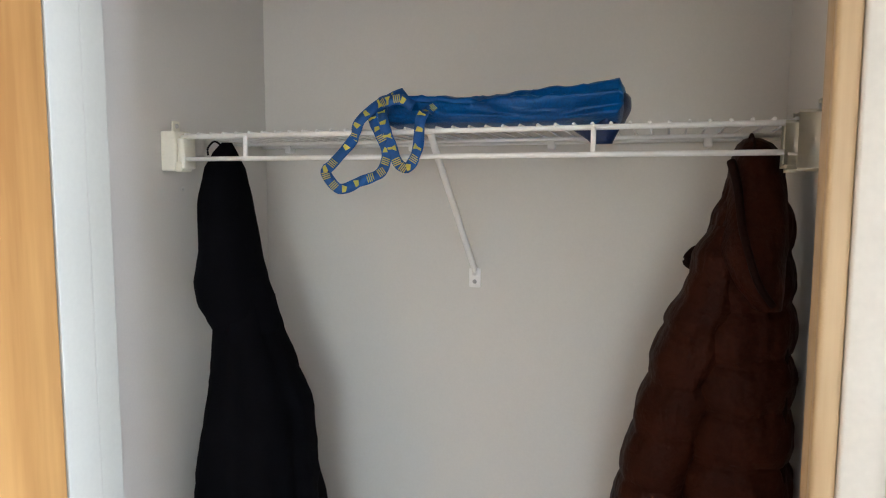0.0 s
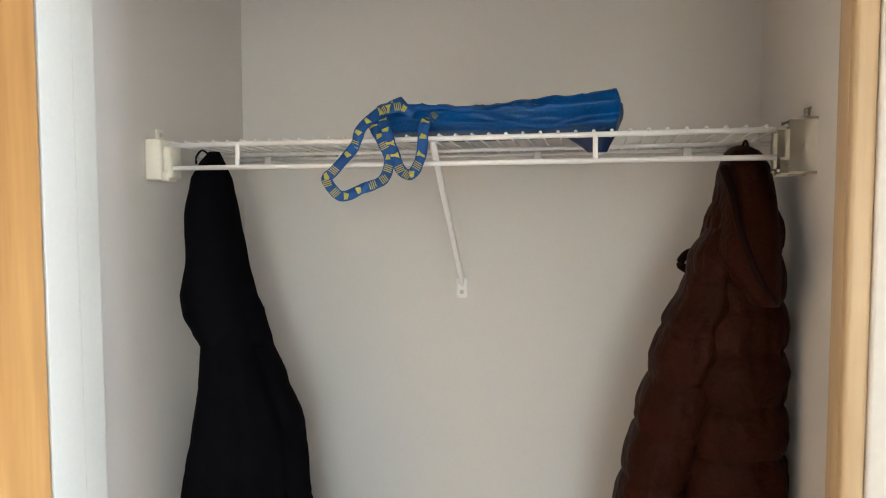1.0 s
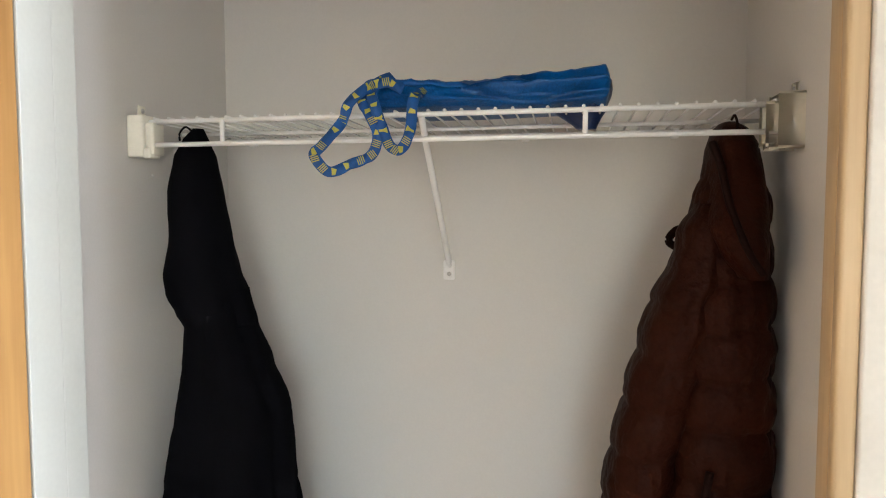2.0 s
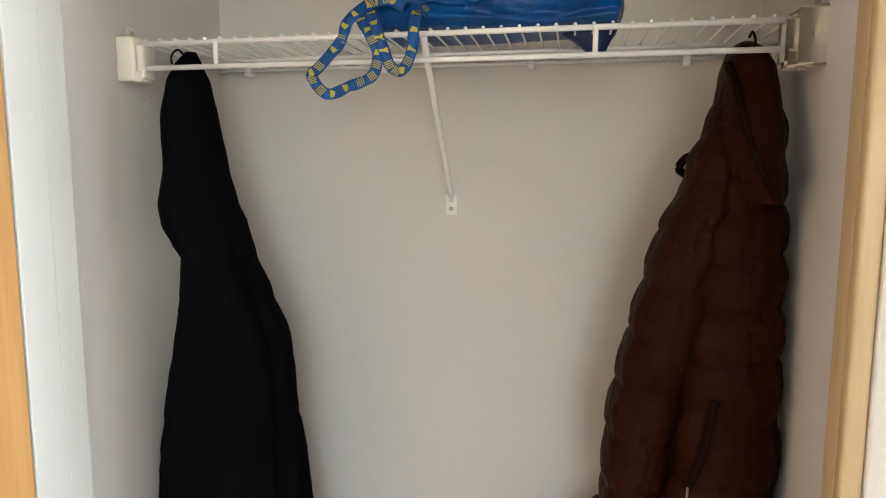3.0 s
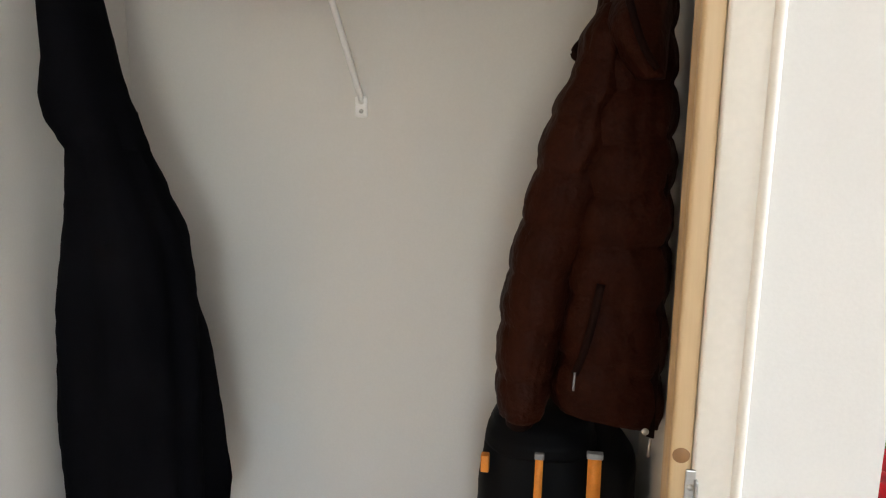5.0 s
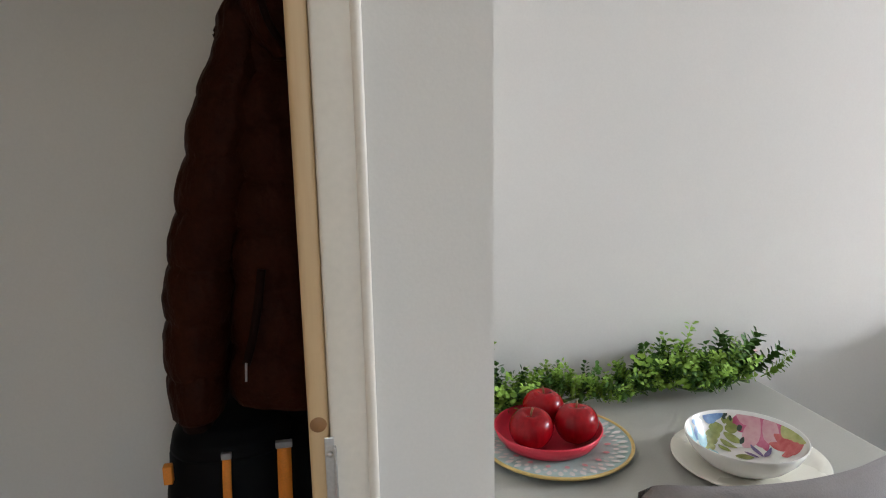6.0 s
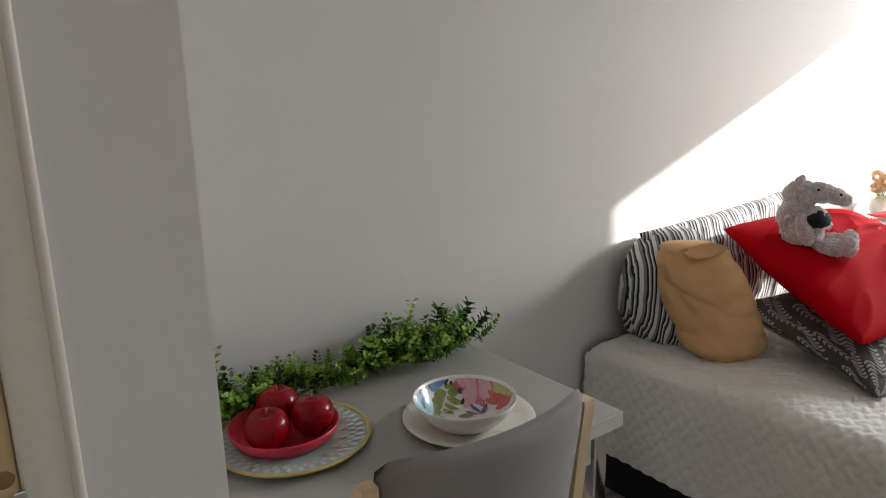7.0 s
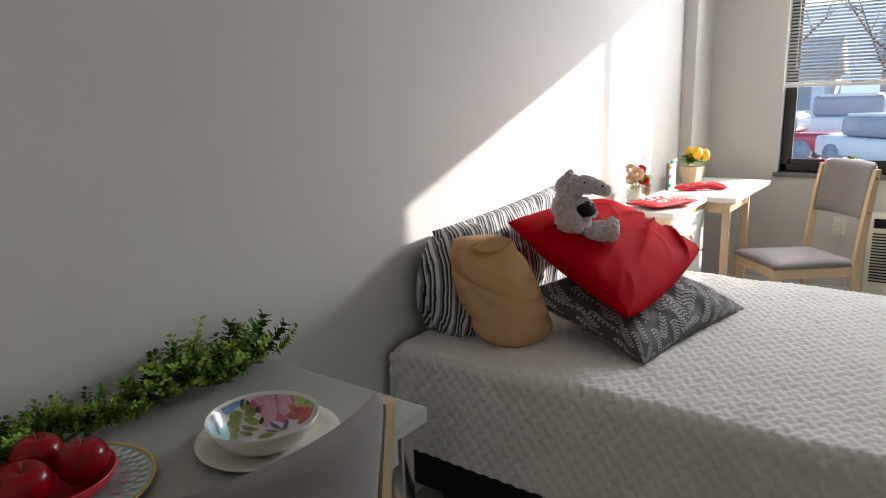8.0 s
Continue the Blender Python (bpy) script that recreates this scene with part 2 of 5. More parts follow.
M_STEEL = surface("brushed_steel", (0.55, 0.54, 0.52), 0.3, 0.1, 30, 300, 0.05, metallic=1.0)
M_CHROME = surface("chrome", (0.7, 0.7, 0.7), 0.12, 0.03, 10, 100, 0.0, metallic=1.0)
M_PINE = wood("pine_jamb", (0.42, 0.275, 0.13), (0.60, 0.435, 0.245), 0.42, 7)
M_OAK = wood("oak_door", (0.40, 0.20, 0.06), (0.62, 0.36, 0.13), 0.4, 5)
M_BIRCH = wood("birch", (0.60, 0.43, 0.25), (0.76, 0.59, 0.38), 0.45, 8)
M_KNOT = wood("pine_knot", (0.16, 0.075, 0.025), (0.30, 0.15, 0.05), 0.5, 20)
M_BLACK = surface("black_fleece", (0.0032, 0.0032, 0.0042), 0.95, 0.3, 14, 260, 0.5, depth=0.001, gloss=0.02)
M_BLACK2 = surface("black_nylon", (0.004, 0.004, 0.0045), 0.6, 0.3, 20, 400, 0.3, depth=0.0006, gloss=0.07)
M_BROWN = surface("brown_nylon", (0.022, 0.0056, 0.0026), 0.5, 0.25, 18, 130, 0.7, depth=0.003, gloss=0.05)
M_BROWN_D = surface("dark_brown_lining", (0.010, 0.004, 0.003), 0.7, 0.2, 20, 160, 0.4, gloss=0.04)
M_ORANGE = surface("orange_webbing", (0.72, 0.24, 0.02), 0.6, 0.12, 30, 400, 0.4, depth=0.0006)
M_GREYP = surface("grey_plastic", (0.3, 0.3, 0.3), 0.4, 0.08, 20, 200, 0.05)
M_BLUE = surface("blue_woven_plastic", (0.0005, 0.046, 0.19), 0.32, 0.3, 14, 240, 0.6, color2=(0.001, 0.10, 0.36), depth=0.0018, gloss=0.28)
M_BLUE_D = surface("dark_blue_plastic", (0.004, 0.02, 0.09), 0.4, 0.3, 14, 240, 0.5)
M_STRAP = surface("blue_webbing", (0.001, 0.066, 0.25), 0.65, 0.15, 20, 500, 0.5, depth=0.0006)
M_YELLOW = surface("yellow_print", (0.40, 0.36, 0.06), 0.6, 0.15, 60, 500, 0.3, depth=0.0005)
M_LAM = surface("grey_laminate", (0.36, 0.355, 0.315), 0.38, 0.05, 4, 300, 0.06, depth=0.0003)
M_LAMEDGE = surface("pale_laminate_edge", (0.55, 0.55, 0.50), 0.4, 0.04, 8, 200, 0.05)
M_WHITELAM = surface("white_laminate", (0.74, 0.735, 0.71), 0.4, 0.03, 5, 200, 0.05)
M_FABRIC = surface("grey_upholstery", (0.235, 0.21, 0.20), 0.88, 0.09, 16, 420, 0.5, sheen=0.25, depth=0.0012)
M_SPREAD = surface("cream_quilt", (0.76, 0.73, 0.67), 0.85, 0.05, 5, 160, 0.45, sheen=0.2, depth=0.0015)
M_BEDBASE = surface("black_bed_base", (0.006, 0.006, 0.006), 0.8, 0.2, 10, 200, 0.2)
M_TAN = surface("tan_cotton", (0.62, 0.37, 0.175), 0.75, 0.06, 6, 300, 0.3, depth=0.0008, gloss=0.1)
M_RED = surface("red_satin_cotton", (0.45, 0.0004, 0.006), 0.75, 0.08, 5, 300, 0.25, depth=0.0006, gloss=0.04)
M_REDCLOTH = surface("red_cloth", (0.6, 0.02, 0.03), 0.7, 0.1, 12, 300, 0.3)
M_PLUSH = surface("grey_plush", (0.56, 0.47, 0.46), 0.95, 0.3, 60, 170, 1.0, sheen=0.5, depth=0.006)
M_CHINA = surface("white_china", (0.80, 0.79, 0.74), 0.16, 0.02, 8, 60, 0.0, coat=0.3)
M_CREAMP = surface("cream_plate", (0.74, 0.71, 0.61), 0.28, 0.03, 8, 60, 0.0)
M_REDPLATE = surface("coral_red_plate", (0.66, 0.035, 0.065), 0.33, 0.05, 8, 100, 0.03)
M_GOLD = surface("ochre_rim", (0.58, 0.42, 0.14), 0.4, 0.1, 20, 100, 0.03)
M_TEAL = surface("pale_teal_glaze", (0.38, 0.52, 0.49), 0.3, 0.07, 15, 100, 0.0)
M_STEM = surface("green_stem", (0.07, 0.12, 0.03), 0.6, 0.2, 30, 200, 0.2)
M_LEAF = surface("green_leaf", (0.11, 0.23, 0.018), 0.6, 0.35, 9, 60, 0.15, color2=(0.30, 0.48, 0.07), spread=0.35, gloss=0.25)
M_LEAFD = surface("dark_green_leaf", (0.035, 0.09, 0.013), 0.55, 0.3, 9, 60, 0.15, color2=(0.07, 0.16, 0.02), spread=0.2, gloss=0.25)
M_FRAME = surface("dark_bronze_frame", (0.028, 0.027, 0.026), 0.4, 0.15, 10, 200, 0.05, metallic=0.3)
M_BLIND = surface("white_blind", (0.86, 0.86, 0.84), 0.4, 0.03, 10, 100, 0.0, trans=0.0)
M_SILL = surface("grey_sill", (0.16, 0.16, 0.15), 0.5, 0.1, 8, 100, 0.1)


def striped(name, along, dark, mid, light):
    """Woven stripes of uneven width across an axis, with a slight waver."""
    m, nt, b = nodes_of(name)
    N, L = nt.nodes, nt.links
    tc = N.new("ShaderNodeTexCoord")
    w = N.new("ShaderNodeTexNoise")
    w.inputs["Scale"].default_value = 3.0
    L.new(tc.outputs["Object"], w.inputs["Vector"])
    dot = N.new("ShaderNodeVectorMath")
    dot.operation = "DOT_PRODUCT"
    dot.inputs[1].default_value = along
    L.new(tc.outputs["Object"], dot.inputs[0])
    ad = N.new("ShaderNodeMath")
    ad.operation = "MULTIPLY_ADD"
    ad.inputs[1].default_value = 0.055
    L.new(w.outputs["Fac"], ad.inputs[0])
    L.new(dot.outputs["Value"], ad.inputs[2])
    fr = N.new("ShaderNodeMath")
    fr.operation, fr.inputs[1].default_value = "MULTIPLY", 17.0
    L.new(ad.outputs[0], fr.inputs[0])
    fc = N.new("ShaderNodeMath")
    fc.operation = "FRACT"
    L.new(fr.outputs[0], fc.inputs[0])
    r = N.new("ShaderNodeValToRGB")
    r.color_ramp.interpolation = "CONSTANT"
    e = r.color_ramp.elements
    e[0].position, e[0].color = 0.0, (*light, 1)
    e[1].position, e[1].color = 0.22, (*mid, 1)
    for pos, col in ((0.38, dark), (0.50, light), (0.58, mid), (0.66, dark), (0.76, light), (0.84, mid), (0.90, dark)):
        k = e.new(pos)
        k.color = (*col, 1)
    L.new(fc.outputs[0], r.inputs[0])
    L.new(r.outputs[0], b.inputs["Base Color"])
    b.inputs["Roughness"].default_value = 0.8
    f = N.new("ShaderNodeTexNoise")
    f.inputs["Scale"].default_value = 350
    L.new(tc.outputs["Object"], f.inputs["Vector"])
    bp = N.new("ShaderNodeBump")
    bp.inputs["Strength"].default_value, bp.inputs["Distance"].default_value = 0.4, 0.001
    L.new(f.outputs["Fac"], bp.inputs["Height"])
    L.new(bp.outputs[0], b.inputs["Normal"])
    return m


M_STRIPE = striped("striped_cotton", (1.0, -0.85, -0.10), (0.010, 0.010, 0.012), (0.20, 0.20, 0.21), (0.68, 0.67, 0.66))
M_LEAFCLOTH = surface("taupe_cotton", (0.052, 0.044, 0.036), 0.8, 0.08, 8, 320, 0.35, sheen=0.15, depth=0.0008)
M_LEAFPRINT = surface("pale_leaf_print", (0.37, 0.36, 0.34), 0.8, 0.06, 8, 320, 0.3)
M_APPLE = surface("red_apple_skin", (0.24, 0.0010, 0.004), 0.24, 0.3, 22, 130, 0.03, color2=(0.36, 0.003, 0.008), stretch=(1, 1, 0.25), gloss=0.25)
M_GLASS, gnt, gb = nodes_of("window_glass")
gb.inputs["Transmission Weight"].default_value = 1.0
gb.inputs["Roughness"].default_value = 0.0
gb.inputs["IOR"].default_value = 1.1
gb.inputs["Base Color"].default_value = (0.97, 0.98, 1.0, 1)
PETALS = {
    "pink": surface("pink_glaze", (0.62, 0.035, 0.16), 0.2, 0.3, 25, 90, 0.0, color2=(0.75, 0.25, 0.36), coat=0.3),
    "coral": surface("coral_glaze", (0.66, 0.045, 0.055), 0.2, 0.3, 25, 90, 0.0, color2=(0.75, 0.22, 0.2), coat=0.3),
    "green": surface("olive_glaze", (0.20, 0.25, 0.035), 0.2, 0.4, 30, 90, 0.0, color2=(0.44, 0.48, 0.14), coat=0.3),
    "blue": surface("blue_glaze", (0.05, 0.13, 0.38), 0.2, 0.3, 25, 90, 0.0, color2=(0.25, 0.40, 0.62), coat=0.3),
    "aqua": surface("aqua_glaze", (0.36, 0.58, 0.62), 0.2, 0.15, 25, 90, 0.0, coat=0.3),
    "pale_pink": surface("pale_pink_wash", (0.74, 0.30, 0.36), 0.2, 0.15, 30, 90, 0.0, color2=(0.80, 0.52, 0.54), coat=0.3),
    "lime": surface("lime_glaze", (0.42, 0.45, 0.10), 0.2, 0.2, 30, 90, 0.0, color2=(0.62, 0.60, 0.26), coat=0.3),
    "violet": surface("violet_glaze", (0.11, 0.08, 0.22), 0.2, 0.2, 30, 90, 0.0, color2=(0.28, 0.22, 0.38), coat=0.3),
    "dark": surface("dark_leaf_glaze", (0.03, 0.05, 0.03), 0.25, 0.3, 25, 90, 0.0, coat=0.3),
}

M_CREAM = surface("cream_paint", (0.64, 0.59, 0.51), 0.45, 0.04, 3, 120, 0.12, depth=0.0005)

# ---- the room's shell ----
NORTH = 0.32


def shell(name, *boxes, material=M_WALL, label="", category="wall"):
    bm = bmesh.new()
    for b in boxes:
        box(*b, bm=bm)
    return solo(name, bm, material, label, category, "structure", smooth=False)


shell("floor", (-2.1, -4.1, -0.1, 5.8, 0.44, 0.0), material=M_FLOOR, label="grey beige vinyl floor of the room", category="floor")
shell("ceiling", (-2.1, -4.1, 2.6, 5.8, 0.44, 2.7), material=M_CEIL, label="plain white painted ceiling", category="ceiling")
shell("wall_north", (-2.1, NORTH, 0, 5.8, 0.44, 2.6), label="long off-white painted wall behind closet, table and bed")
shell("wall_closet_left", (-0.70, -0.19, 0, -0.564, NORTH, 2.6), label="off-white closet side wall")
shell("wall_closet_right", (0.588, -0.345, 0, 0.745, NORTH, 2.6), label="off-white stub wall between closet and table")
shell("wall_closet_header", (-0.58, -0.345, 2.12, 0.5875, -0.24, 2.6), label="off-white wall over the closet opening")
shell("wall_west_front", (-2.0, -0.30, 0, -0.70, -0.19, 2.6), label="off-white wall beside the closet")
shell("wall_west", (-2.1, -4.0, 0, -2.0, NORTH, 2.6), label="off-white end wall")
WX, HEAD = 5.6, 2.40
Y1, Y0, SILL = -0.225, -1.77, 0.86
shell("wall_east", (WX, Y1, 0, WX + 0.2, NORTH, 2.6), (WX, Y0, 0, WX + 0.2, Y1, SILL), (WX, Y0, HEAD, WX + 0.2, Y1, 2.6),
      (WX, -4.0, 0, WX + 0.2, Y0, 2.6),
      label="cream painted window wall with a deep opening")
# unseen wall; its opening is invented to hold the south fill lamp
shell("wall_south", (-2.1, -4.1, 0, 0.4, -4.0, 2.6), (0.4, -4.1, 0, 1.5, -4.0, 0.8), (0.4, -4.1, 2.3, 1.5, -4.0, 2.6), (1.5, -4.1, 0, WX + 0.2, -4.0, 2.6),
      label="off-white wall with an unseen opening added for a fill lamp")
shell("wall_chase", (5.18, 0.24, 0, WX, NORTH, 2.6), label="cream boxed-in pipe chase in the corner")
shell("baseboard", (WX - 0.012, -0.79, 0, WX, 0.24, 0.1), material=M_WHITELAM, label="narrow pale baseboard under the window", category="baseboard")

# door frame of the closet: painted jamb, pine jamb with a latch plate, white casing
bm = box(-0.582, -0.300, 0, -0.542, -0.235, 2.12, 0.002)
box(-0.582, -0.2345, 0, -0.5432, -0.186, 2.12, 0.002, bm)
solo("trim_left", bm, M_TRIM, "off-white painted closet door jamb with a fine groove", "door jamb", "structure", smooth=False)
frame_r = thing("trim_right", "pine closet door jamb with cream casing", "door jamb", (0.54, -0.26, 0), kind="structure")
part("jamb", joined(box(0.524, -0.362, 0, 0.547, -0.345, 2.12, 0.005, seg=3), box(0.5245, -0.346, 0, 0.5872, -0.312, 2.12, 0.002)), M_PINE, frame_r, "clear-finished pine jamb")
bm = box(0.5475, -0.364, 0, 0.594, -0.345, 2.12, 0.004, seg=3)
box(0.588, -0.3665, 0, 0.601, -0.345, 2.12, 0.006, bm, seg=3)
part("casing", bm, M_CREAM, frame_r, "cream painted flat casing with a rounded edge")
bm = box(0.5405, -0.3660, 0.915, 0.5515, -0.3625, 1.035, 0.001)
box(0.5500, -0.372, 0.925, 0.5535, -0.3632, 1.025, 0.0015, bm)
plate = part("latch_plate", bm, M_STEEL, frame_r, "worn steel latch plate", smooth=False)
for z in (0.935, 1.015):
    part("screw", lathe([(0, 0.0022), (0.0035, 0.0018), (0.004, 0)], 10, (0, 0, 0)), M_STEEL, plate).data.transform(pose(0.546, -0.3660, z, 90, 0, 0))
knot = part("knot", lathe([(0, 0.0012), (0.008, 0.001), (0.0095, 0)], 18), M_KNOT, frame_r, "dark round knot in the pine")
knot.data.transform(pose(0.535, -0.3618, 1.05, 90, 0, 0))

door = thing("door_1", "honey oak closet door standing open", "door", (-0.60, -0.3, 0.01), kind="structure")
part("door_leaf", box(-0.584, -1.05, 0.01, -0.544, -0.3025, 2.09, 0.003), M_OAK, door, smooth=False)

# ---- closet: wire shelf ----
SZ, SY = 1.744, -0.018
shelf = thing("wire_shelf", "white vinyl-coated wire closet shelf with hanging rail", "shelf", (0, 0.15, SZ))
bm = tube([(-0.55, SY, SZ), (0.565, SY, SZ)], 0.0045, 10)
part("front_rail", bm, M_SHELF, shelf)
part("hanging_rail", tube([(-0.55, SY - 0.006, SZ - 0.043), (0.565, SY - 0.006, SZ - 0.043)], 0.0045, 10), M_SHELF, shelf)
part("middle_rail", tube([(-0.564, 0.14, SZ - 0.006), (0.575, 0.14, SZ - 0.006)], 0.004, 8), M_SHELF, shelf)
part("back_rail", tube([(-0.564, 0.305, SZ - 0.002), (0.575, 0.305, SZ - 0.002)], 0.004, 8), M_SHELF, shelf)
wire = mesh_of("wire", tube([(0, SY, SZ + 0.0065), (0, 0.308, SZ + 0.0035)], 0.0019, 6), M_SHELF)
for k in range(39):
    ob = new("wire", wire)
    hang(ob, shelf)
    ob.location.x = -0.548 + k * 0.0289
bump = mesh_of("wire_end", ball((0, SY - 0.001, SZ + 0.0055), 0.0032, 0.0042, 0.0032, 2), M_SHELF)
for k in range(39):
    ob = new("wire_end", bump)
    hang(ob, shelf)
    ob.location.x = -0.548 + k * 0.0289
for x in (-0.380, 0.264):
    part("strut", box(x - 0.0042, SY - 0.009, SZ - 0.043, x + 0.0042, SY - 0.002, SZ, 0.003), M_SHELF, shelf)
for side, x in ((1, -0.564), (-1, 0.588)):
    bm = box(x, SY - 0.022, SZ - 0.066, x + side * 0.034, SY + 0.028, SZ + 0.012, 0.004)
    box(x + side * 0.034, SY - 0.016, SZ - 0.062, x + side * 0.050, SY + 0.020, SZ - 0.002, 0.004, bm)
    box(x + side * 0.030, SY - 0.019, SZ - 0.068, x + side * 0.046, SY + 0.012, SZ - 0.048, 0.004, bm)
    br = part("end_bracket", bm, M_PLASTIC, shelf, "cream plastic end bracket")
    part("screw_tab", box(x, SY + 0.010, SZ + 0.010, x + side * 0.004, SY + 0.030, SZ + 0.034, 0.0015), M_PLASTIC, br)
    s = part("screw", lathe([(0, 0.003), (0.0045, 0.002), (0.005, 0)], 10), M_STEEL, br)
    s.data.transform(pose(x + side * 0.0045, SY + 0.02, SZ + 0.024, 0, 90 * side, 0))
for x in (-0.49, -0.17, 0.144, 0.45):
    bm = box(x - 0.008, 0.298, SZ - 0.016, x + 0.008, NORTH, SZ + 0.004, 0.003)
    tube([(x, 0.318, SZ - 0.012), (x, 0.300, SZ - 0.012)], 0.004, 8, bm)
    part("wall_clip", bm, M_SHELF, shelf)
brace = part("brace", tube(smooth_path([(-0.011, SY + 0.002, SZ - 0.004), (-0.013, 0.03, SZ - 0.045), (-0.025, 0.305, 1.474), (-0.025, 0.314, 1.457)], 5), 0.0064, 8), M_SHELF, shelf, "white diagonal support brace")
part("brace_foot", box(-0.038, 0.3155, 1.424, -0.012, NORTH, 1.468, 0.004), M_SHELF, brace)
s = part("screw", lathe([(0, 0.004), (0.004, 0.003), (0.005, 0)], 12), M_STEEL, brace)
s.data.transform(pose(-0.025, 0.3155, 1.437, 90, 0, 0))

# ---- closet: folded blue bag on the shelf ----
bag = thing("shopping_bag", "folded blue woven-plastic shopping bag lying on wire shelf", "bag", (0.08, 0.1, SZ + 0.008))


def folded_bag():
    bm = bmesh.new()
    n, rings = 64, []
    for i in range(121):
        t = i / 120
        x = -0.125 + 0.43 * t
        top = 1.816 - 0.015 * math.sin(t * math.pi * 0.9) + 0.014 * max(0, t - 0.35) / 0.65
        half = 0.095 + 0.01 * math.sin(5 * t)
        ends = min(1.0, (t / 0.06) ** 0.5, ((1 - t) / 0.02 + 0.12) ** 0.5) if t < 1 else 0.35
        ring = []
        for k in range(n):
            a = 2 * math.pi * k / n
            c, s = math.cos(a), math.sin(a)
            q = (abs(c) ** 3 + abs(s) ** 3) ** (-1 / 3)
            hh = (top - SZ - 0.010) / 2
            z = SZ + 0.010 + hh + hh * s * q * ends
            y = 0.095 + half * c * q * (0.85 + 0.15 * ends)
            f = 0.009 * noise.noise((x * 8, c * 3 + 4, s * 3)) + 0.007 * abs(noise.noise((x * 12 + z * 30, c * 5, s * 5))) + 0.003 * (1 - abs(noise.noise((x * 26 - z * 40, c * 8, s * 8)))) ** 4
            fold = -0.012 * math.exp(-((z - (SZ + 0.035 + 0.01 * math.sin(7 * t))) / 0.006) ** 2) * (c < 0)
            ring.append(bm.verts.new((x, y - (f + fold) * (1 if c < 0 else -1), max(SZ + 0.0095, z + f * (s > 0)))))
        rings.append(ring)
    for a, b in zip(rings, rings[1:]):
        for k in range(n):
            bm.faces.new((a[k], a[(k + 1) % n], b[(k + 1) % n], b[k]))
    bm.faces.new(rings[0][::-1])
    bm.faces.new(rings[-1])
    return bm


part("bag_body", folded_bag(), M_BLUE, bag)
bm = loft([(SZ + 0.060, 0.282, 0.312, 0.03, 0.16), (SZ + 0.045, 0.285, 0.313, 0.03, 0.17), (SZ + 0.010, 0.25, 0.30, 0.03, 0.17)], 24, rough=0.08, step=0.006)
part("rolled_end", bm, M_BLUE_D, bag, "dark blue rolled end")
part("hanging_corner", loft([(SZ + 0.012, 0.21, 0.30, 0.06, 0.10), (SZ - 0.02, 0.25, 0.285, 0.07, 0.095)], 16, rough=0.06, step=0.006), M_BLUE_D, bag, "dark blue corner hanging through the wires")
F = -0.046
strap_a = [(-0.075, 0.01, 1.828), (-0.108, -0.02, 1.806), (-0.136, F, 1.776), (-0.149, F, 1.748), (-0.179, F - 0.02, 1.709), (-0.192, F - 0.022, 1.696),
           (-0.166, F - 0.02, 1.670), (-0.130, F - 0.01, 1.682), (-0.097, F, 1.696), (-0.086, F, 1.727), (-0.099, F, 1.756), (-0.118, -0.03, 1.785), (-0.10, 0.0, 1.812)]
strap_b = [(-0.110, -0.012, 1.802), (-0.092, F, 1.774), (-0.079, F, 1.741), (-0.065, F, 1.710), (-0.046, F, 1.704), (-0.030, F, 1.730), (-0.024, F, 1.776), (-0.022, -0.02, 1.79), (-0.01, 0.0, 1.80)]
strap_c = [(-0.115, -0.015, 1.80), (-0.098, -0.02, 1.808), (-0.075, -0.015, 1.812), (-0.05, -0.012, 1.80)]
for pts in [[(x + 0.006, y, z - 0.012 - 0.10 * max(0, 1.80 - z)) for x, y, z in pp] for pp in (strap_a, strap_b, strap_c)]:
    st = part("strap", ribbon(pts, 0.0185, 0.0018, Vector((0.1, -1, 0.15)), 7, wave=0.25), M_STRAP, bag, "blue webbing strap with yellow print")
    P = smooth_path(pts, 7)
    bm = bmesh.new()
    rnd = random.Random(len(pts))
    i = 3
    while i < len(P) - 4:
        p, t = P[i], (P[i + 1] - P[i - 1]).normalized()
        f = Vector((0.1, -1, 0.15)).normalized()
        w = t.cross(f).normalized()
        d = w.cross(t).normalized()
        if d.y > 0:
            d = -d
        o = p + d * 0.0035
        kind = rnd.randrange(3)
        if kind == 0:
            for q in range(4):
                bb = o + t * (q * 0.0034)
                vs = [bb + w * 0.0072, bb - w * 0.0072, bb - w * 0.0072 + t * 0.0017, bb + w * 0.0072 + t * 0.0017]
                bm.faces.new([bm.verts.new(v) for v in vs])
        elif kind == 1:
            vs = [o + w * 0.0072, o + w * 0.0072 + t * 0.004, o + t * 0.006, o - w * 0.0065 + t * 0.011, o - w * 0.0072, o - w * 0.001 + t * 0.002]
            bm.faces.new([bm.verts.new(v) for v in vs])
        else:
            vs = [o + w * 0.0065, o - w * 0.0065, o - w * 0.003 + t * 0.009, o + w * 0.006 + t * 0.006]
            bm.faces.new([bm.verts.new(v) for v in vs])
        i += 4
    tagged(part("print", bm, M_YELLOW, st, "yellow printed shapes", smooth=False), kind="stuff")

# ---- closet: coats ----
black = thing("hooded_coat", "black fleece hooded coat hanging from shelf rail", "coat", (-0.45, 0.03, SZ - 0.05))
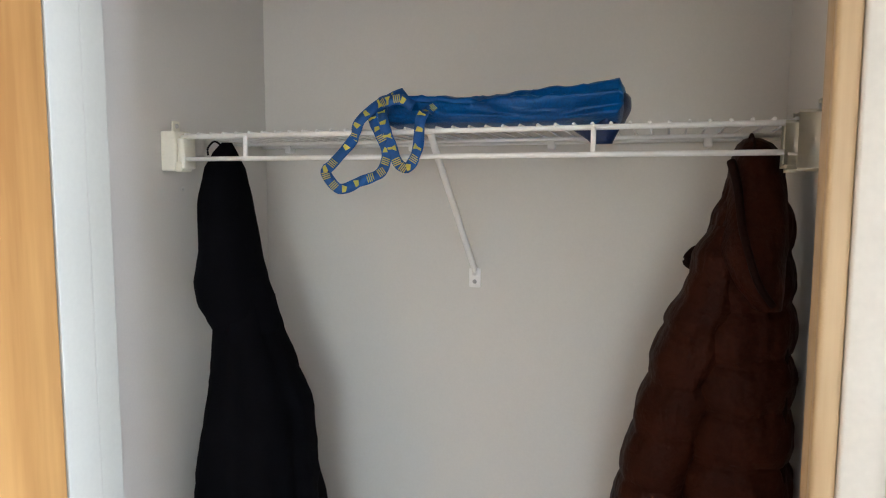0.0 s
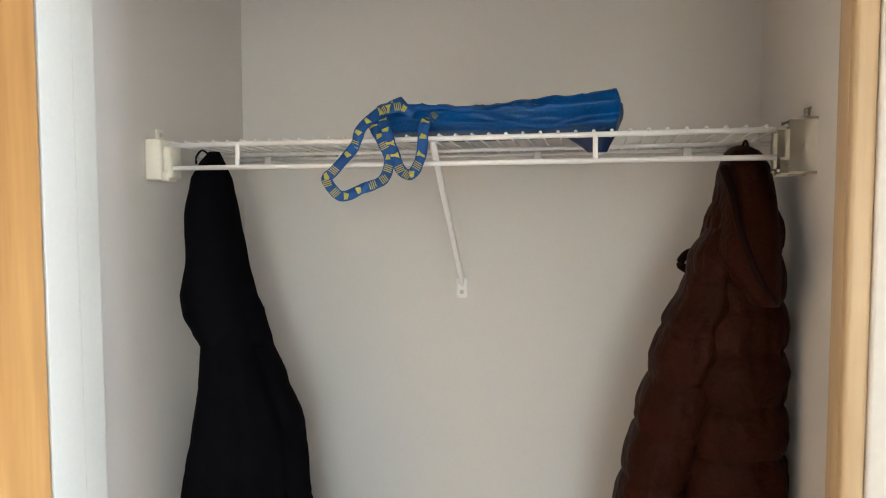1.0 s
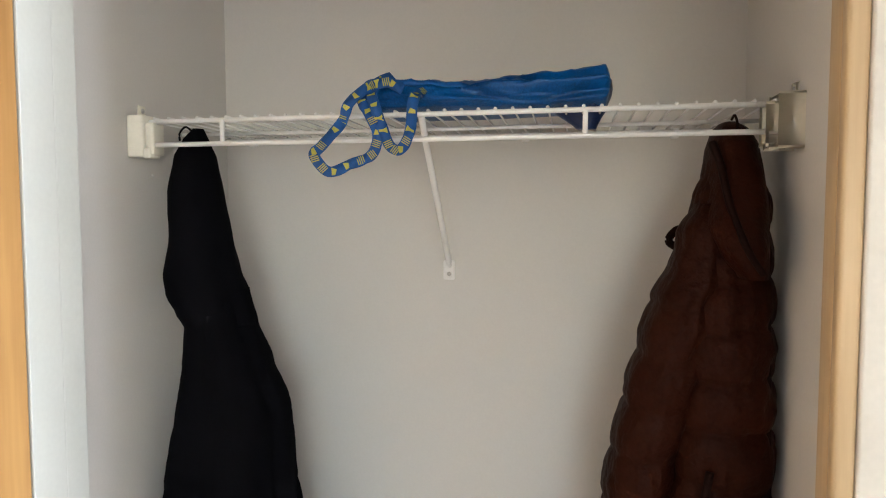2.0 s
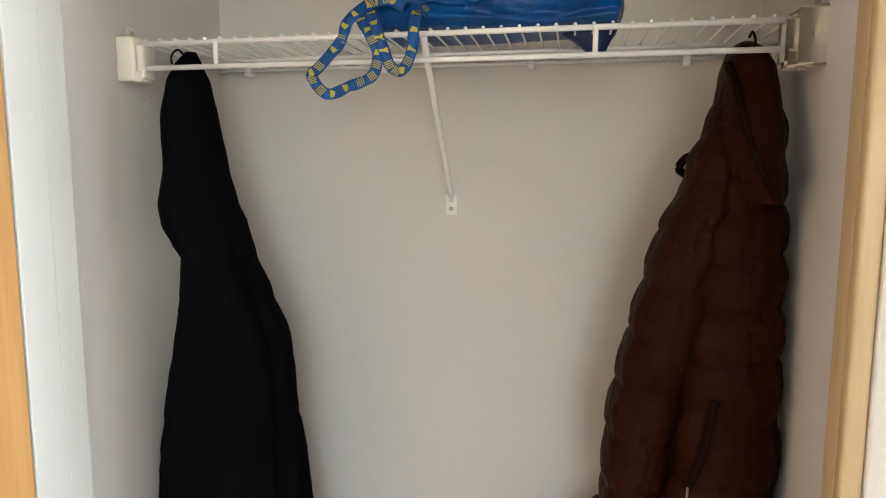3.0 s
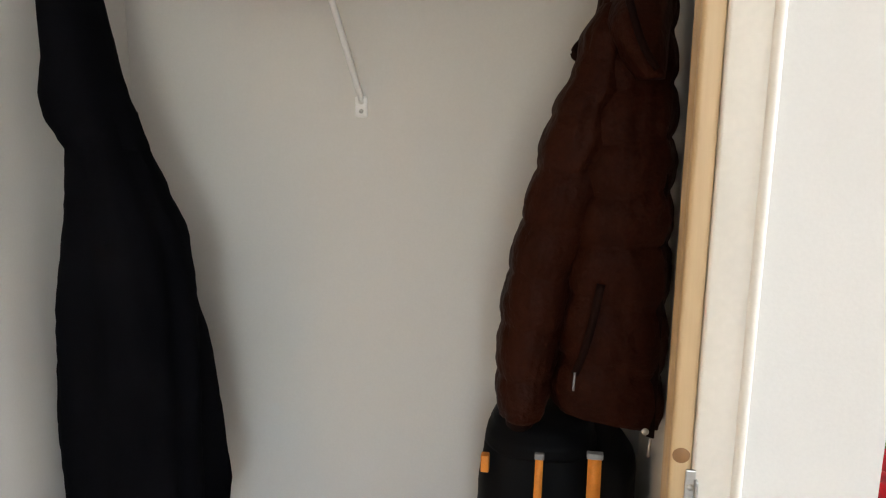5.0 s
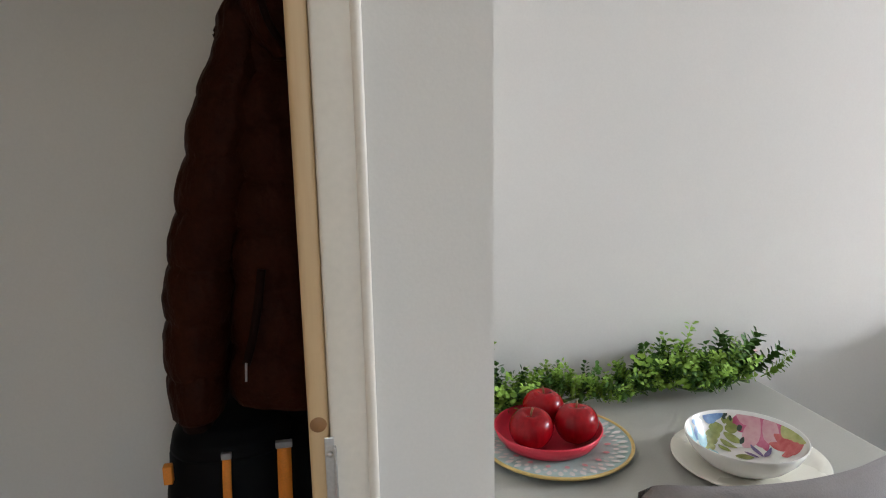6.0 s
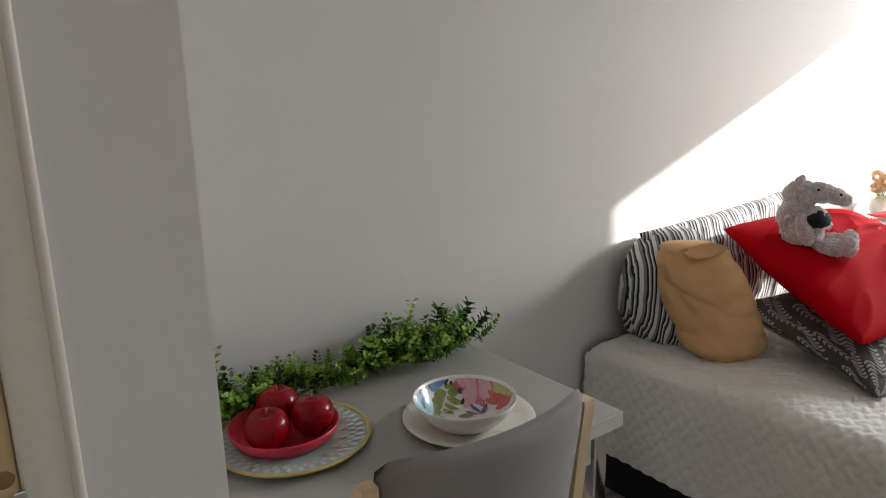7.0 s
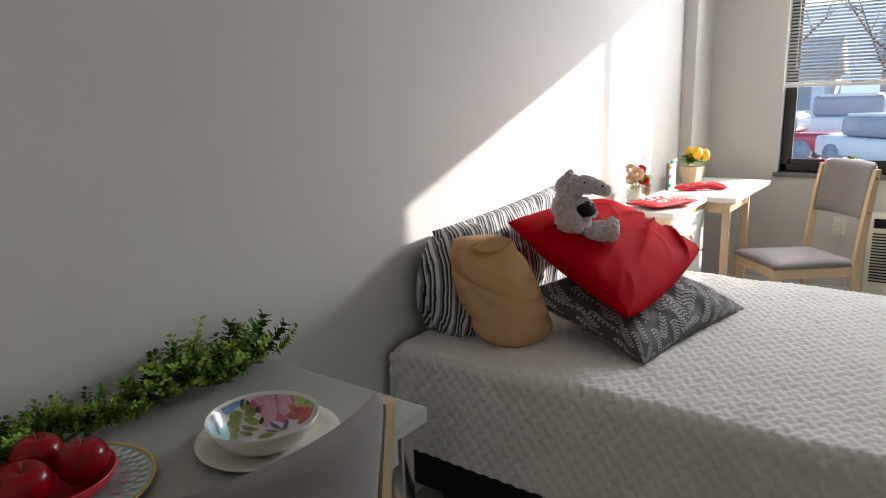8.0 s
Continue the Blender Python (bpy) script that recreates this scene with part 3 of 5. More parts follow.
hood = loft([(1.735, -0.480, -0.458, 0.015, 0.035), (1.715, -0.500, -0.452, 0.0, 0.055), (1.68, -0.518, -0.442, -0.02, 0.08), (1.61, -0.527, -0.432, -0.04, 0.10),
             (1.53, -0.521, -0.412, -0.05, 0.10), (1.46, -0.530, -0.394, -0.055, 0.10), (1.42, -0.528, -0.381, -0.05, 0.10), (1.385, -0.512, -0.370, -0.04, 0.09), (1.36, -0.496, -0.365, -0.035, 0.08)],
            48, 2.2, ((3, 0.035, 0.6), (7, 0.02, 2.0)), 0.02, 0.01)
for v in hood.verts:
    v.co.x = -0.458 + (1 - 0.13 * max(0.0, min(1.0, (v.co.z - 1.44) / 0.08))) * (v.co.x + 0.462)
hood.transform(pose(0.006, 0, 0))
part("hood", hood, M_BLACK, black)
body = loft([(1.43, -0.495, -0.385, -0.02, 0.08), (1.36, -0.490, -0.372, -0.045, 0.10), (1.29, -0.496, -0.342, -0.06, 0.11), (1.20, -0.518, -0.305, -0.065, 0.12),
             (1.07, -0.540, -0.295, -0.07, 0.12), (0.94, -0.555, -0.295, -0.07, 0.12), (0.80, -0.568, -0.30, -0.07, 0.12), (0.62, -0.572, -0.30, -0.07, 0.12)],
            72, 2.3, ((5, 0.08, 0.2), (9, 0.07, 1.1), (14, 0.035, 2.4)), 0.025, 0.01)
body.transform(pose(0.014, 0, 0))
part("coat_body", body, M_BLACK, black)
# the sleeve hangs behind the body, close to the back wall
FURTHER = Matrix.Translation((-0.028, 0.128, -0.177)) @ Matrix.Scale(1.115, 4)
sleeve = loft([(1.335, -0.388, -0.366, -0.05, 0.0), (1.29, -0.390, -0.338, -0.075, 0.02), (1.22, -0.384, -0.288, -0.09, 0.03), (1.14, -0.378, -0.258, -0.095, 0.03),
               (1.02, -0.366, -0.234, -0.095, 0.03), (0.88, -0.352, -0.220, -0.09, 0.03), (0.76, -0.338, -0.214, -0.09, 0.03), (0.70, -0.328, -0.220, -0.085, 0.02)],
              48, 2.1, ((4, 0.09, 1.3), (7, 0.06, 0.4)), 0.03, 0.01)
sleeve.transform(FURTHER)
part("sleeve", sleeve, M_BLACK, black)
cuff = loft([(0.712, -0.326, -0.224, -0.082, 0.02), (0.655, -0.318, -0.236, -0.075, 0.01)], 32, 2.1, ((9, 0.03, 0),), 0.02, 0.008)
cuff.transform(FURTHER)
part("cuff", cuff, M_BLACK2, black)
part("snap", ball((-0.509, -0.045, 1.643), 0.003, 0.002, 0.003, 2), M_STEEL, black, "small metal snap")
part("hanging_loop", tube(smooth_path([(-0.468, 0.025, 1.728), (-0.468, 0.0, 1.736), (-0.468, -0.02, 1.722), (-0.468, -0.02, 1.708)], 4), 0.002, 6), M_BLACK2, black)

def about(k):
    """Moves a form nearer (k < 1) or further back (k > 1) in the closet, with its size."""
    c = Vector((0.24, -1.11, 1.54))
    return Matrix.Translation(c) @ Matrix.Scale(k, 4) @ Matrix.Translation(-c)


def moved(bm, k):
    bm.transform(about(k))
    return bm


IN_FRONT, BEHIND = 0.968, 1.06
puffer = thing("puffer_jacket", "dark brown quilted puffer jacket hanging from shelf rail", "jacket", (0.5, -0.08, SZ - 0.05))
hood = loft([(1.728, 0.470, 0.500, -0.06, 0.01), (1.716, 0.455, 0.525, -0.08, 0.03), (1.685, 0.446, 0.540, -0.105, 0.05), (1.63, 0.440, 0.550, -0.125, 0.06), (1.56, 0.450, 0.560, -0.13, 0.05), (1.51, 0.485, 0.563, -0.125, 0.03), (1.475, 0.515, 0.561, -0.11, 0.0)],
            44, 2.2, ((3, 0.05, 0.9), (6, 0.03, 2.0)), 0.04, 0.008)
for v in hood.verts:
    back = max(0.0, min(1.0, (v.co.z - 1.52) / 0.12))
    v.co.y += 0.115 * back
    v.co.x = min(v.co.x + 0.012 * back, 0.57 - 0.018 * back)
    v.co.x = 0.553 - (0.553 - v.co.x) * 0.86 - 0.020 * (1 - back)
    v.co.y = v.co.y * (0.72 if v.co.y < 0 else 1.0)
part("hood", hood, M_BROWN, puffer)
part("hood_edge", tube(smooth_path([(0.470, 0.030, 1.69), (0.478, 0.000, 1.65), (0.484, -0.045, 1.585), (0.500, -0.092, 1.52), (0.522, -0.090, 1.485)], 6), 0.007, 8, taper=0.005), M_BROWN_D, puffer)
body = loft([(1.685, 0.480, 0.530, 0.00, 0.05), (1.655, 0.462, 0.545, -0.045, 0.06), (1.60, 0.44, 0.560, -0.09, 0.05), (1.53, 0.425, 0.562, -0.11, 0.05), (1.46, 0.418, 0.568, -0.12, 0.06), (1.37, 0.412, 0.570, -0.13, 0.06), (1.25, 0.405, 0.573, -0.13, 0.06), (1.12, 0.392, 0.575, -0.13, 0.06),
             (1.05, 0.380, 0.576, -0.125, 0.06), (1.018, 0.386, 0.576, -0.115, 0.05)],
            90, 2.6, ((3, 0.02, 0.5), (8, 0.015, 1.0)), 0.05, 0.005, baffle=0.15, gap=0.078, phase=0.01)
for v in body.verts:
    if v.co.z < 1.2:
        v.co.z -= (0.052 + 0.024 * max(0.0, (v.co.x - 0.40) / 0.17)) * (1.2 - v.co.z) / 0.182
    v.co.x = 0.405 + (min(v.co.x, 0.5775) - 0.405) * 0.91
    v.co.y = 0.06 + (v.co.y - 0.06) * 0.82
part("jacket_body", moved(body, BEHIND), M_BROWN, puffer)
sleeve = loft([(1.592, 0.438, 0.495, 0.03, 0.13), (1.542, 0.410, 0.495, 0.01, 0.15), (1.485, 0.397, 0.491, 0.01, 0.15), (1.429, 0.367, 0.482, 0.00, 0.16), (1.361, 0.348, 0.469, 0.00, 0.16), (1.271, 0.328, 0.451, 0.00, 0.16), (1.159, 0.311, 0.438, 0.00, 0.16), (1.046, 0.301, 0.433, 0.00, 0.16), (0.956, 0.297, 0.424, 0.00, 0.16), (0.894, 0.304, 0.406, 0.00, 0.16)],
              72, 2.2, ((3, 0.02, 1.0), (7, 0.02, 0.0)), 0.05, 0.005, baffle=0.13, gap=0.091, phase=0.035)
for v in sleeve.verts:
    v.co.x += 0.015 * max(0.0, min(1.0, (v.co.z - 1.1) / 0.2))
    v.co.x -= 0.20 * max(0.0, v.co.x - 0.32) * max(0.0, min(1.0, (1.25 - v.co.z) / 0.25))
part("sleeve", moved(sleeve, IN_FRONT), M_BROWN, puffer)
part("cuff", moved(loft([(0.905, 0.312, 0.375, 0.02, 0.13), (0.870, 0.318, 0.370, 0.025, 0.125)], 30, 2.2, ((9, 0.02, 0),), 0.01, 0.006), IN_FRONT), M_BROWN_D, puffer)
part("storm_tab", joined(tube(smooth_path([(0.440, 0.09, 1.548), (0.424, 0.09, 1.544), (0.412, 0.09, 1.526), (0.426, 0.09, 1.514)], 5), 0.007, 8), ball((0.414, 0.08, 1.528), 0.004, 0.004, 0.004, 2)), M_BROWN_D, puffer, "small brown loop with a button")
pocket = part("pocket", moved(ribbon([(0.452, -0.100, 1.185), (0.443, -0.101, 1.13), (0.432, -0.098, 1.08), (0.420, -0.090, 1.04)], 0.012, 0.004, Vector((-0.2, -1, 0))), BEHIND), M_BROWN_D, puffer, "dark slanted pocket zip")
part("zip_pull", moved(tube([(0.4195, -0.094, 1.043), (0.418, -0.098, 1.015)], 0.0018, 6), BEHIND), M_GREYP, pocket)
zipper = part("front_zip", moved(ribbon([(0.534, -0.062, 1.46), (0.538, -0.066, 1.30), (0.541, -0.070, 1.12), (0.541, -0.068, 0.935)], 0.012, 0.004, Vector((-0.5, -1, 0))), BEHIND), M_BROWN_D, puffer)
part("zip_pull", moved(tube([(0.540, -0.074, 0.935), (0.538, -0.076, 0.905)], 0.0025, 6), BEHIND), M_STEEL, zipper)
part("snap", lathe([(0, 0.003), (0.005, 0.002), (0.006, 0)], 12), M_STEEL, puffer, "small metal snap").data.transform(about(BEHIND) @ pose(0.530, -0.084, 0.950, 90, 0, 0))
part("hanging_loop", tube(smooth_path([(0.49, -0.01, 1.722), (0.492, -0.02, 1.728), (0.495, -0.026, 1.716), (0.495, -0.026, 1.706)], 4), 0.002, 6), M_BROWN_D, puffer)

# ---- closet: backpack on the floor ----
def packed(bm):
    """Sets a part of the backpack at its width, depth and height in the closet corner."""
    bm.transform(Matrix.Translation((0.078, 0.06, 0)) @ Matrix.Diagonal((0.86, 1.0, 0.975, 1.0)))
    return bm


pack = thing("backpack", "tall black backpack with orange straps standing on closet floor", "backpack", (0.38, 0.0, 0))
part("pack_body", packed(loft([(0.880, 0.285, 0.42, 0.06, 0.17), (0.865, 0.245, 0.45, 0.02, 0.20), (0.82, 0.220, 0.475, 0.0, 0.22), (0.72, 0.205, 0.50, -0.01, 0.23), (0.45, 0.20, 0.52, -0.02, 0.25), (0.06, 0.20, 0.52, -0.01, 0.25), (0.0, 0.22, 0.50, 0.01, 0.23)],
                       48, 2.8, ((5, 0.015, 0.3),), 0.02, 0.015)), M_BLACK2, pack)
part("side_pocket", packed(loft([(0.83, 0.46, 0.53, 0.03, 0.20), (0.80, 0.455, 0.56, 0.01, 0.20), (0.55, 0.46, 0.57, 0.01, 0.20), (0.2, 0.46, 0.57, 0.01, 0.20)], 30, 2.6, ((5, 0.02, 0.3),), 0.03, 0.015)), M_BLACK2, pack)
part("lid", packed(loft([(0.888, 0.275, 0.43, 0.05, 0.18), (0.876, 0.242, 0.455, 0.01, 0.20), (0.848, 0.228, 0.470, -0.008, 0.21), (0.825, 0.222, 0.476, -0.008, 0.21)], 44, 2.6, ((6, 0.012, 1.0),), 0.02, 0.006)), M_BLACK2, pack)
for x, z1, w in ((0.348, 0.835, 0.017), (0.462, 0.845, 0.028)):
    st = part("strap", packed(ribbon([(x, -0.006, z1), (x - 0.001, -0.019, z1 - 0.04), (x - 0.002, -0.025, z1 - 0.09), (x - 0.002, -0.029, z1 - 0.18)], w, 0.004)), M_ORANGE, pack, "orange webbing strap")
    part("buckle", packed(box(x - w * 0.6, -0.016, z1 - 0.002, x + w * 0.6, -0.004, z1 + 0.010, 0.002)), M_GREYP, st)
part("side_tab", packed(box(0.222, -0.002, 0.79, 0.240, 0.016, 0.825, 0.003)), M_ORANGE, pack, "orange side tab")

# ---- table with its setting ----
TZ = 0.75
table = thing("dining_table", "small grey laminate table with chrome legs against wall", "table", (1.18, 0.02, 0))
part("tabletop", box(0.775, -0.25, TZ - 0.032, 1.59, 0.285, TZ, 0.0025), M_LAM, table, smooth=False)
part("edge_band", joined(box(1.5905, -0.25, TZ - 0.033, 1.5925, 0.285, TZ - 0.0012), box(0.775, -0.2525, TZ - 0.033, 1.592, -0.2505, TZ - 0.0012)), M_LAMEDGE, table, "pale laminate edge", smooth=False)
part("apron", joined(box(0.80, -0.222, TZ - 0.115, 1.53, -0.205, TZ - 0.033, 0.002), box(1.535, -0.18, TZ - 0.115, 1.552, 0.22, TZ - 0.033, 0.002), box(0.80, 0.235, TZ - 0.115, 1.53, 0.252, TZ - 0.033, 0.002)), M_LAMEDGE, table, smooth=False)
for x, y in ((0.80, -0.225), (1.54, -0.225), (0.80, 0.22), (1.54, 0.22)):
    leg = part("leg", box(x, y, 0.012, x + 0.038, y + 0.038, TZ - 0.033, 0.005), M_CHROME, table, "square chrome leg")
    part("foot_cap", box(x + 0.004, y + 0.004, 0, x + 0.034, y + 0.034, 0.012, 0.002), M_BLACK2, leg)

# greenery along the wall
def sprig_mesh(seed):
    rnd = random.Random(seed)
    bm = bmesh.new()
    length = rnd.uniform(0.055, 0.10)
    bend = rnd.uniform(-0.03, 0.03)
    line = [Vector((bend * t * t, 0.3 * bend * t * t, length * t)) for t in (0, 0.25, 0.5, 0.75, 1)]
    tube(line, 0.0012, 5, bm, 0.0006)
    dark = seed % 3 == 0
    for k in range(9):
        t = 0.15 + 0.85 * k / 8
        base = Vector((bend * t * t, 0.3 * bend * t * t, length * t))
        for s in range(3):
            a = k * 2.1 + s * 2.1 + rnd.uniform(-0.4, 0.4)
            up = rnd.uniform(0.1, 0.9)
            d = Vector((math.cos(a), math.sin(a), up)).normalized()
            size = (rnd.uniform(0.013, 0.019) if not dark else rnd.uniform(0.016, 0.025)) * (0.90 - 0.38 * t)
            w = d.cross(Vector((0, 0, 1))).normalized()
            nrm = w.cross(d).normalized()
            o = base + d * 0.004
            ring = []
            for f, wid, lift in ((0.0, 0.15, 0), (0.3, 0.85, 0.10), (0.7, 1.0, 0.12), (1.0, 0.35, 0.0)):
                ring.append((bm.verts.new(o + d * size * f - w * size * 0.5 * wid + nrm * size * lift), bm.verts.new(o + d * size * f - nrm * size * 0.04), bm.verts.new(o + d * size * f + w * size * 0.5 * wid + nrm * size * lift)))
            for p, q in zip(ring, ring[1:]):
                bm.faces.new((p[0], p[1], q[1], q[0]))
                bm.faces.new((p[1], p[2], q[2], q[1]))
    return mesh_of("sprig", bm, M_LEAFD if dark else M_LEAF)


garland = thing("garland", "artificial green boxwood garland lying along table by wall", "garland", (1.2, 0.22, TZ))
vine = [(0.78 + 0.77 * i / 11, 0.222 + 0.012 * math.sin(i * 1.9), TZ + 0.020 + 0.010 * math.sin(i * 2.7)) for i in range(12)]
part("vine", tube(smooth_path(vine, 5), 0.004, 6), M_STEM, garland)
sprigs = [sprig_mesh(i) for i in range(10)]
rnd = random.Random(4)
for i in range(296):
    t = (i + rnd.random()) / 296
    x = 0.77 + 0.79 * t
    side = rnd.uniform(-1, 1)
    y = 0.218 + 0.022 * math.sin(t * 21) + 0.034 * side
    tilt = side * 62 + rnd.uniform(-18, 18)
    ob = new("sprig", sprigs[rnd.randrange(10)])
    hang(ob, garland)
    size = rnd.uniform(0.7, 1.15) * (1.0 + 0.25 * math.sin(t * 9 + 1.0)) * (0.78 if abs(side) > 0.6 else 1.0)
    ob.matrix_basis = pose(x, y, TZ + 0.018 + 0.016 * rnd.random(), tilt, rnd.uniform(-45, 45), 0) @ pose(0, 0, 0, 0, 0, rnd.uniform(0, 360)) @ Matrix.Scale(size, 4)
for x, y, tx, ty, s in ((1.50, 0.235, -5, 10, 1.5), (1.53, 0.23, 10, 22, 1.45), (1.475, 0.24, -10, -12, 1.3), (1.585, 0.22, 5, 48, 1.4), (1.60, 0.20, 15, 62, 1.2), (1.56, 0.24, -5, 35, 1.6), (1.43, 0.25, -12, 4, 1.2)):
    ob = new("sprig", sprigs[3 if s > 1.35 else 4])
    hang(ob, garland)
    ob.matrix_basis = pose(x - 0.045, y, TZ + 0.035, tx, ty, 0) @ Matrix.Scale(s, 4)


def dish(r, h, rim, at, base=0.55):
    """A plate with a foot, a well and a raised rim."""
    return lathe([(0, 0.004), (r * base, 0.004), (r * 0.82, h * 0.55), (r, h), (r + 0.001, h + rim * 0.5), (r - 0.001, h + rim), (r * 0.84, h * 0.55 + rim), (r * base * 0.97, 0.004 + rim), (0, 0.004 + rim)], 64, at)


def disc_marks(bm, count, r0, r1, width, at, lift, turn=0.0, point=True):
    """Petal-shaped marks round a dish."""
    for k in range(count):
        a = 2 * math.pi * k / count + turn
        d, w = Vector((math.cos(a), math.sin(a), 0)), Vector((-math.sin(a), math.cos(a), 0))
        pts = [(0, 0.15), (0.3, 0.8), (0.6, 1.0), (0.85, 0.6), (1.0, 0.0)] if point else [(0, 1), (1, 1)]
        left = [d * (r0 + (r1 - r0) * f) + w * width * g / 2 for f, g in pts]
        right = [d * (r0 + (r1 - r0) * f) - w * width * g / 2 for f, g in pts[::-1] if g > 0]
        bm.faces.new([bm.verts.new(Vector(at) + p + Vector((0, 0, lift(p.length)))) for p in left + right])
    return bm


PC = (0.992, 0.062, TZ + 0.0005)
plate1 = thing("patterned_plate", "pale teal patterned melamine plate with ochre rim on table", "plate", PC)
part("plate_body", dish(0.146, 0.012, 0.004, PC, 0.62), M_TEAL, plate1)
part("rim", lathe([(0.1425, 0.0152), (0.1445, 0.0175), (0.149, 0.0172), (0.150, 0.0150), (0.148, 0.012)], 64, PC), M_GOLD, plate1, "ochre painted rim")


def on_plate(r):
    t = min(1, max(0, (r / 0.146 - 0.60) / 0.40))
    return 0.0094 + 0.0075 * t ** 1.1


tagged(part("white_petals", joined(disc_marks(bmesh.new(), 40, 0.118, 0.139, 0.010, PC, on_plate), disc_marks(bmesh.new(), 40, 0.108, 0.121, 0.008, PC, on_plate, 0.08)), M_CHINA, plate1, "ring of white painted petals", smooth=False), kind="stuff")
tagged(part("pink_petals", disc_marks(bmesh.new(), 18, 0.092, 0.106, 0.010, PC, on_plate), surface("pale_pink_glaze", (0.62, 0.30, 0.31), 0.3, 0.1, 30, 90, 0), plate1, "inner ring of pale pink petals", smooth=False), kind="stuff")
RC = (0.980, 0.075, TZ + 0.0095)
red_dish = thing("red_dish", "coral red shallow dish holding three apples", "dish", RC)
part("dish_body", lathe([(0, 0.003), (0.070, 0.003), (0.088, 0.008), (0.098, 0.020), (0.103, 0.032), (0.1055, 0.033), (0.1065, 0.0305), (0.101, 0.017), (0.091, 0.004), (0.072, 0.0), (0, 0.0)], 64, RC), M_REDPLATE, red_dish)


def apple(at, r, tilt, turn):
    ob = thing("apple", "shiny dark red apple with a short stalk in red dish", "apple", at, "apples in the dish")
    prof = []
    for i in range(25):
        a = math.pi * i / 24
        rr = r * math.sin(a) * (1.0 + 0.07 * math.cos(a)) + 0.0
        z = r * 0.94 * math.cos(a) - 0.30 * r * math.exp(-(math.sin(a) / 0.30) ** 2) * (1 if a < 1.57 else -0.55)
        prof.append((rr if 0 < i < 24 else 0, z))
    bm = lathe(prof, 36)
    for v in bm.verts:
        a = math.atan2(v.co.y, v.co.x)
        v.co *= 1 + 0.018 * math.cos(5 * a) * max(-0.3, -v.co.z / r) + 0.012 * math.cos(3 * a + turn)
    m = pose(*at, tilt[0], tilt[1], turn)
    bm.transform(m)
    part("apple_body", bm, M_APPLE, ob)
    bm = tube([(0, 0, r * 0.58), (0.001, 0, r * 0.8), (0.004, 0.001, r * 1.02)], 0.0016, 6, taper=0.0022)
    bm.transform(m)
    part("stalk", bm, M_KNOT, ob)


AZ = RC[2] + 0.004 + 0.0385
apple((0.934, 0.044, AZ + 0.002), 0.0425, (6, -4), 0)
apple((1.026, 0.044, AZ + 0.002), 0.0425, (-5, 7), 40)
apple((0.990, 0.128, AZ + 0.002), 0.0425, (3, 5), 90)

WC = (1.313, -0.082, TZ + 0.0005)
white_plate = solo("white_plate", dish(0.136, 0.012, 0.004, WC, 0.6), M_CREAMP, "plain cream dinner plate under the floral bowl", "plate")
BC = (1.291, -0.098, TZ + 0.0092)
bowl = thing("floral_bowl", "white melamine bowl painted with pink and green flowers", "bowl", BC)
R, H = 0.112, 0.062


def bowl_in(r):
    t = max(0.0, (r - 0.058) / (R - 0.060))
    return 0.006 + (H - 0.008) * min(1.0, t) ** 1.7


prof = [(0, 0.0), (0.056, 0.0), (0.060, 0.003), (0.082, 0.016), (0.100, 0.036), (0.110, 0.054), (R, H), (R - 0.001, H + 0.001), (R - 0.003, H)]
prof += [(r, bowl_in(r)) for r in (0.107, 0.102, 0.096, 0.089, 0.081, 0.072, 0.064, 0.058)] + [(0, 0.006)]
BOWL_SIZE = Matrix.Translation(BC) @ Matrix.Scale(0.935, 4) @ Matrix.Translation(-Vector(BC))


def sized(bm):
    bm.transform(BOWL_SIZE)
    return bm


part("bowl_body", sized(lathe(prof, 72, BC)), M_CHINA, bowl)


def bowl_petal(cx, cy, angle, length, width, lift=0.0007):
    """A painted petal that follows the inside of the bowl."""
    bm = bmesh.new()
    d, w = Vector((math.cos(radians(angle)), math.sin(radians(angle)))), Vector((-math.sin(radians(angle)), math.cos(radians(angle))))
    rows = []
    n = 12
    for i in range(n + 1):
        t = i / n
        half = width / 2 * (math.sin(math.pi * min(1, t * 0.93 + 0.05)) ** 0.8)
        row = []
        for g in (-1, -0.5, 0, 0.5, 1):
            p = Vector((cx, cy)) + d * length * t + w * half * g
            if p.length > R - 0.005:
                p = p.normalized() * (R - 0.005)
            row.append(bm.verts.new((BC[0] + p.x, BC[1] + p.y, BC[2] + bowl_in(p.length) + lift)))
        rows.append(row)
    for a, b in zip(rows, rows[1:]):
        for k in range(4):
            bm.faces.new((a[k], a[k + 1], b[k + 1], b[k]))
    return bm


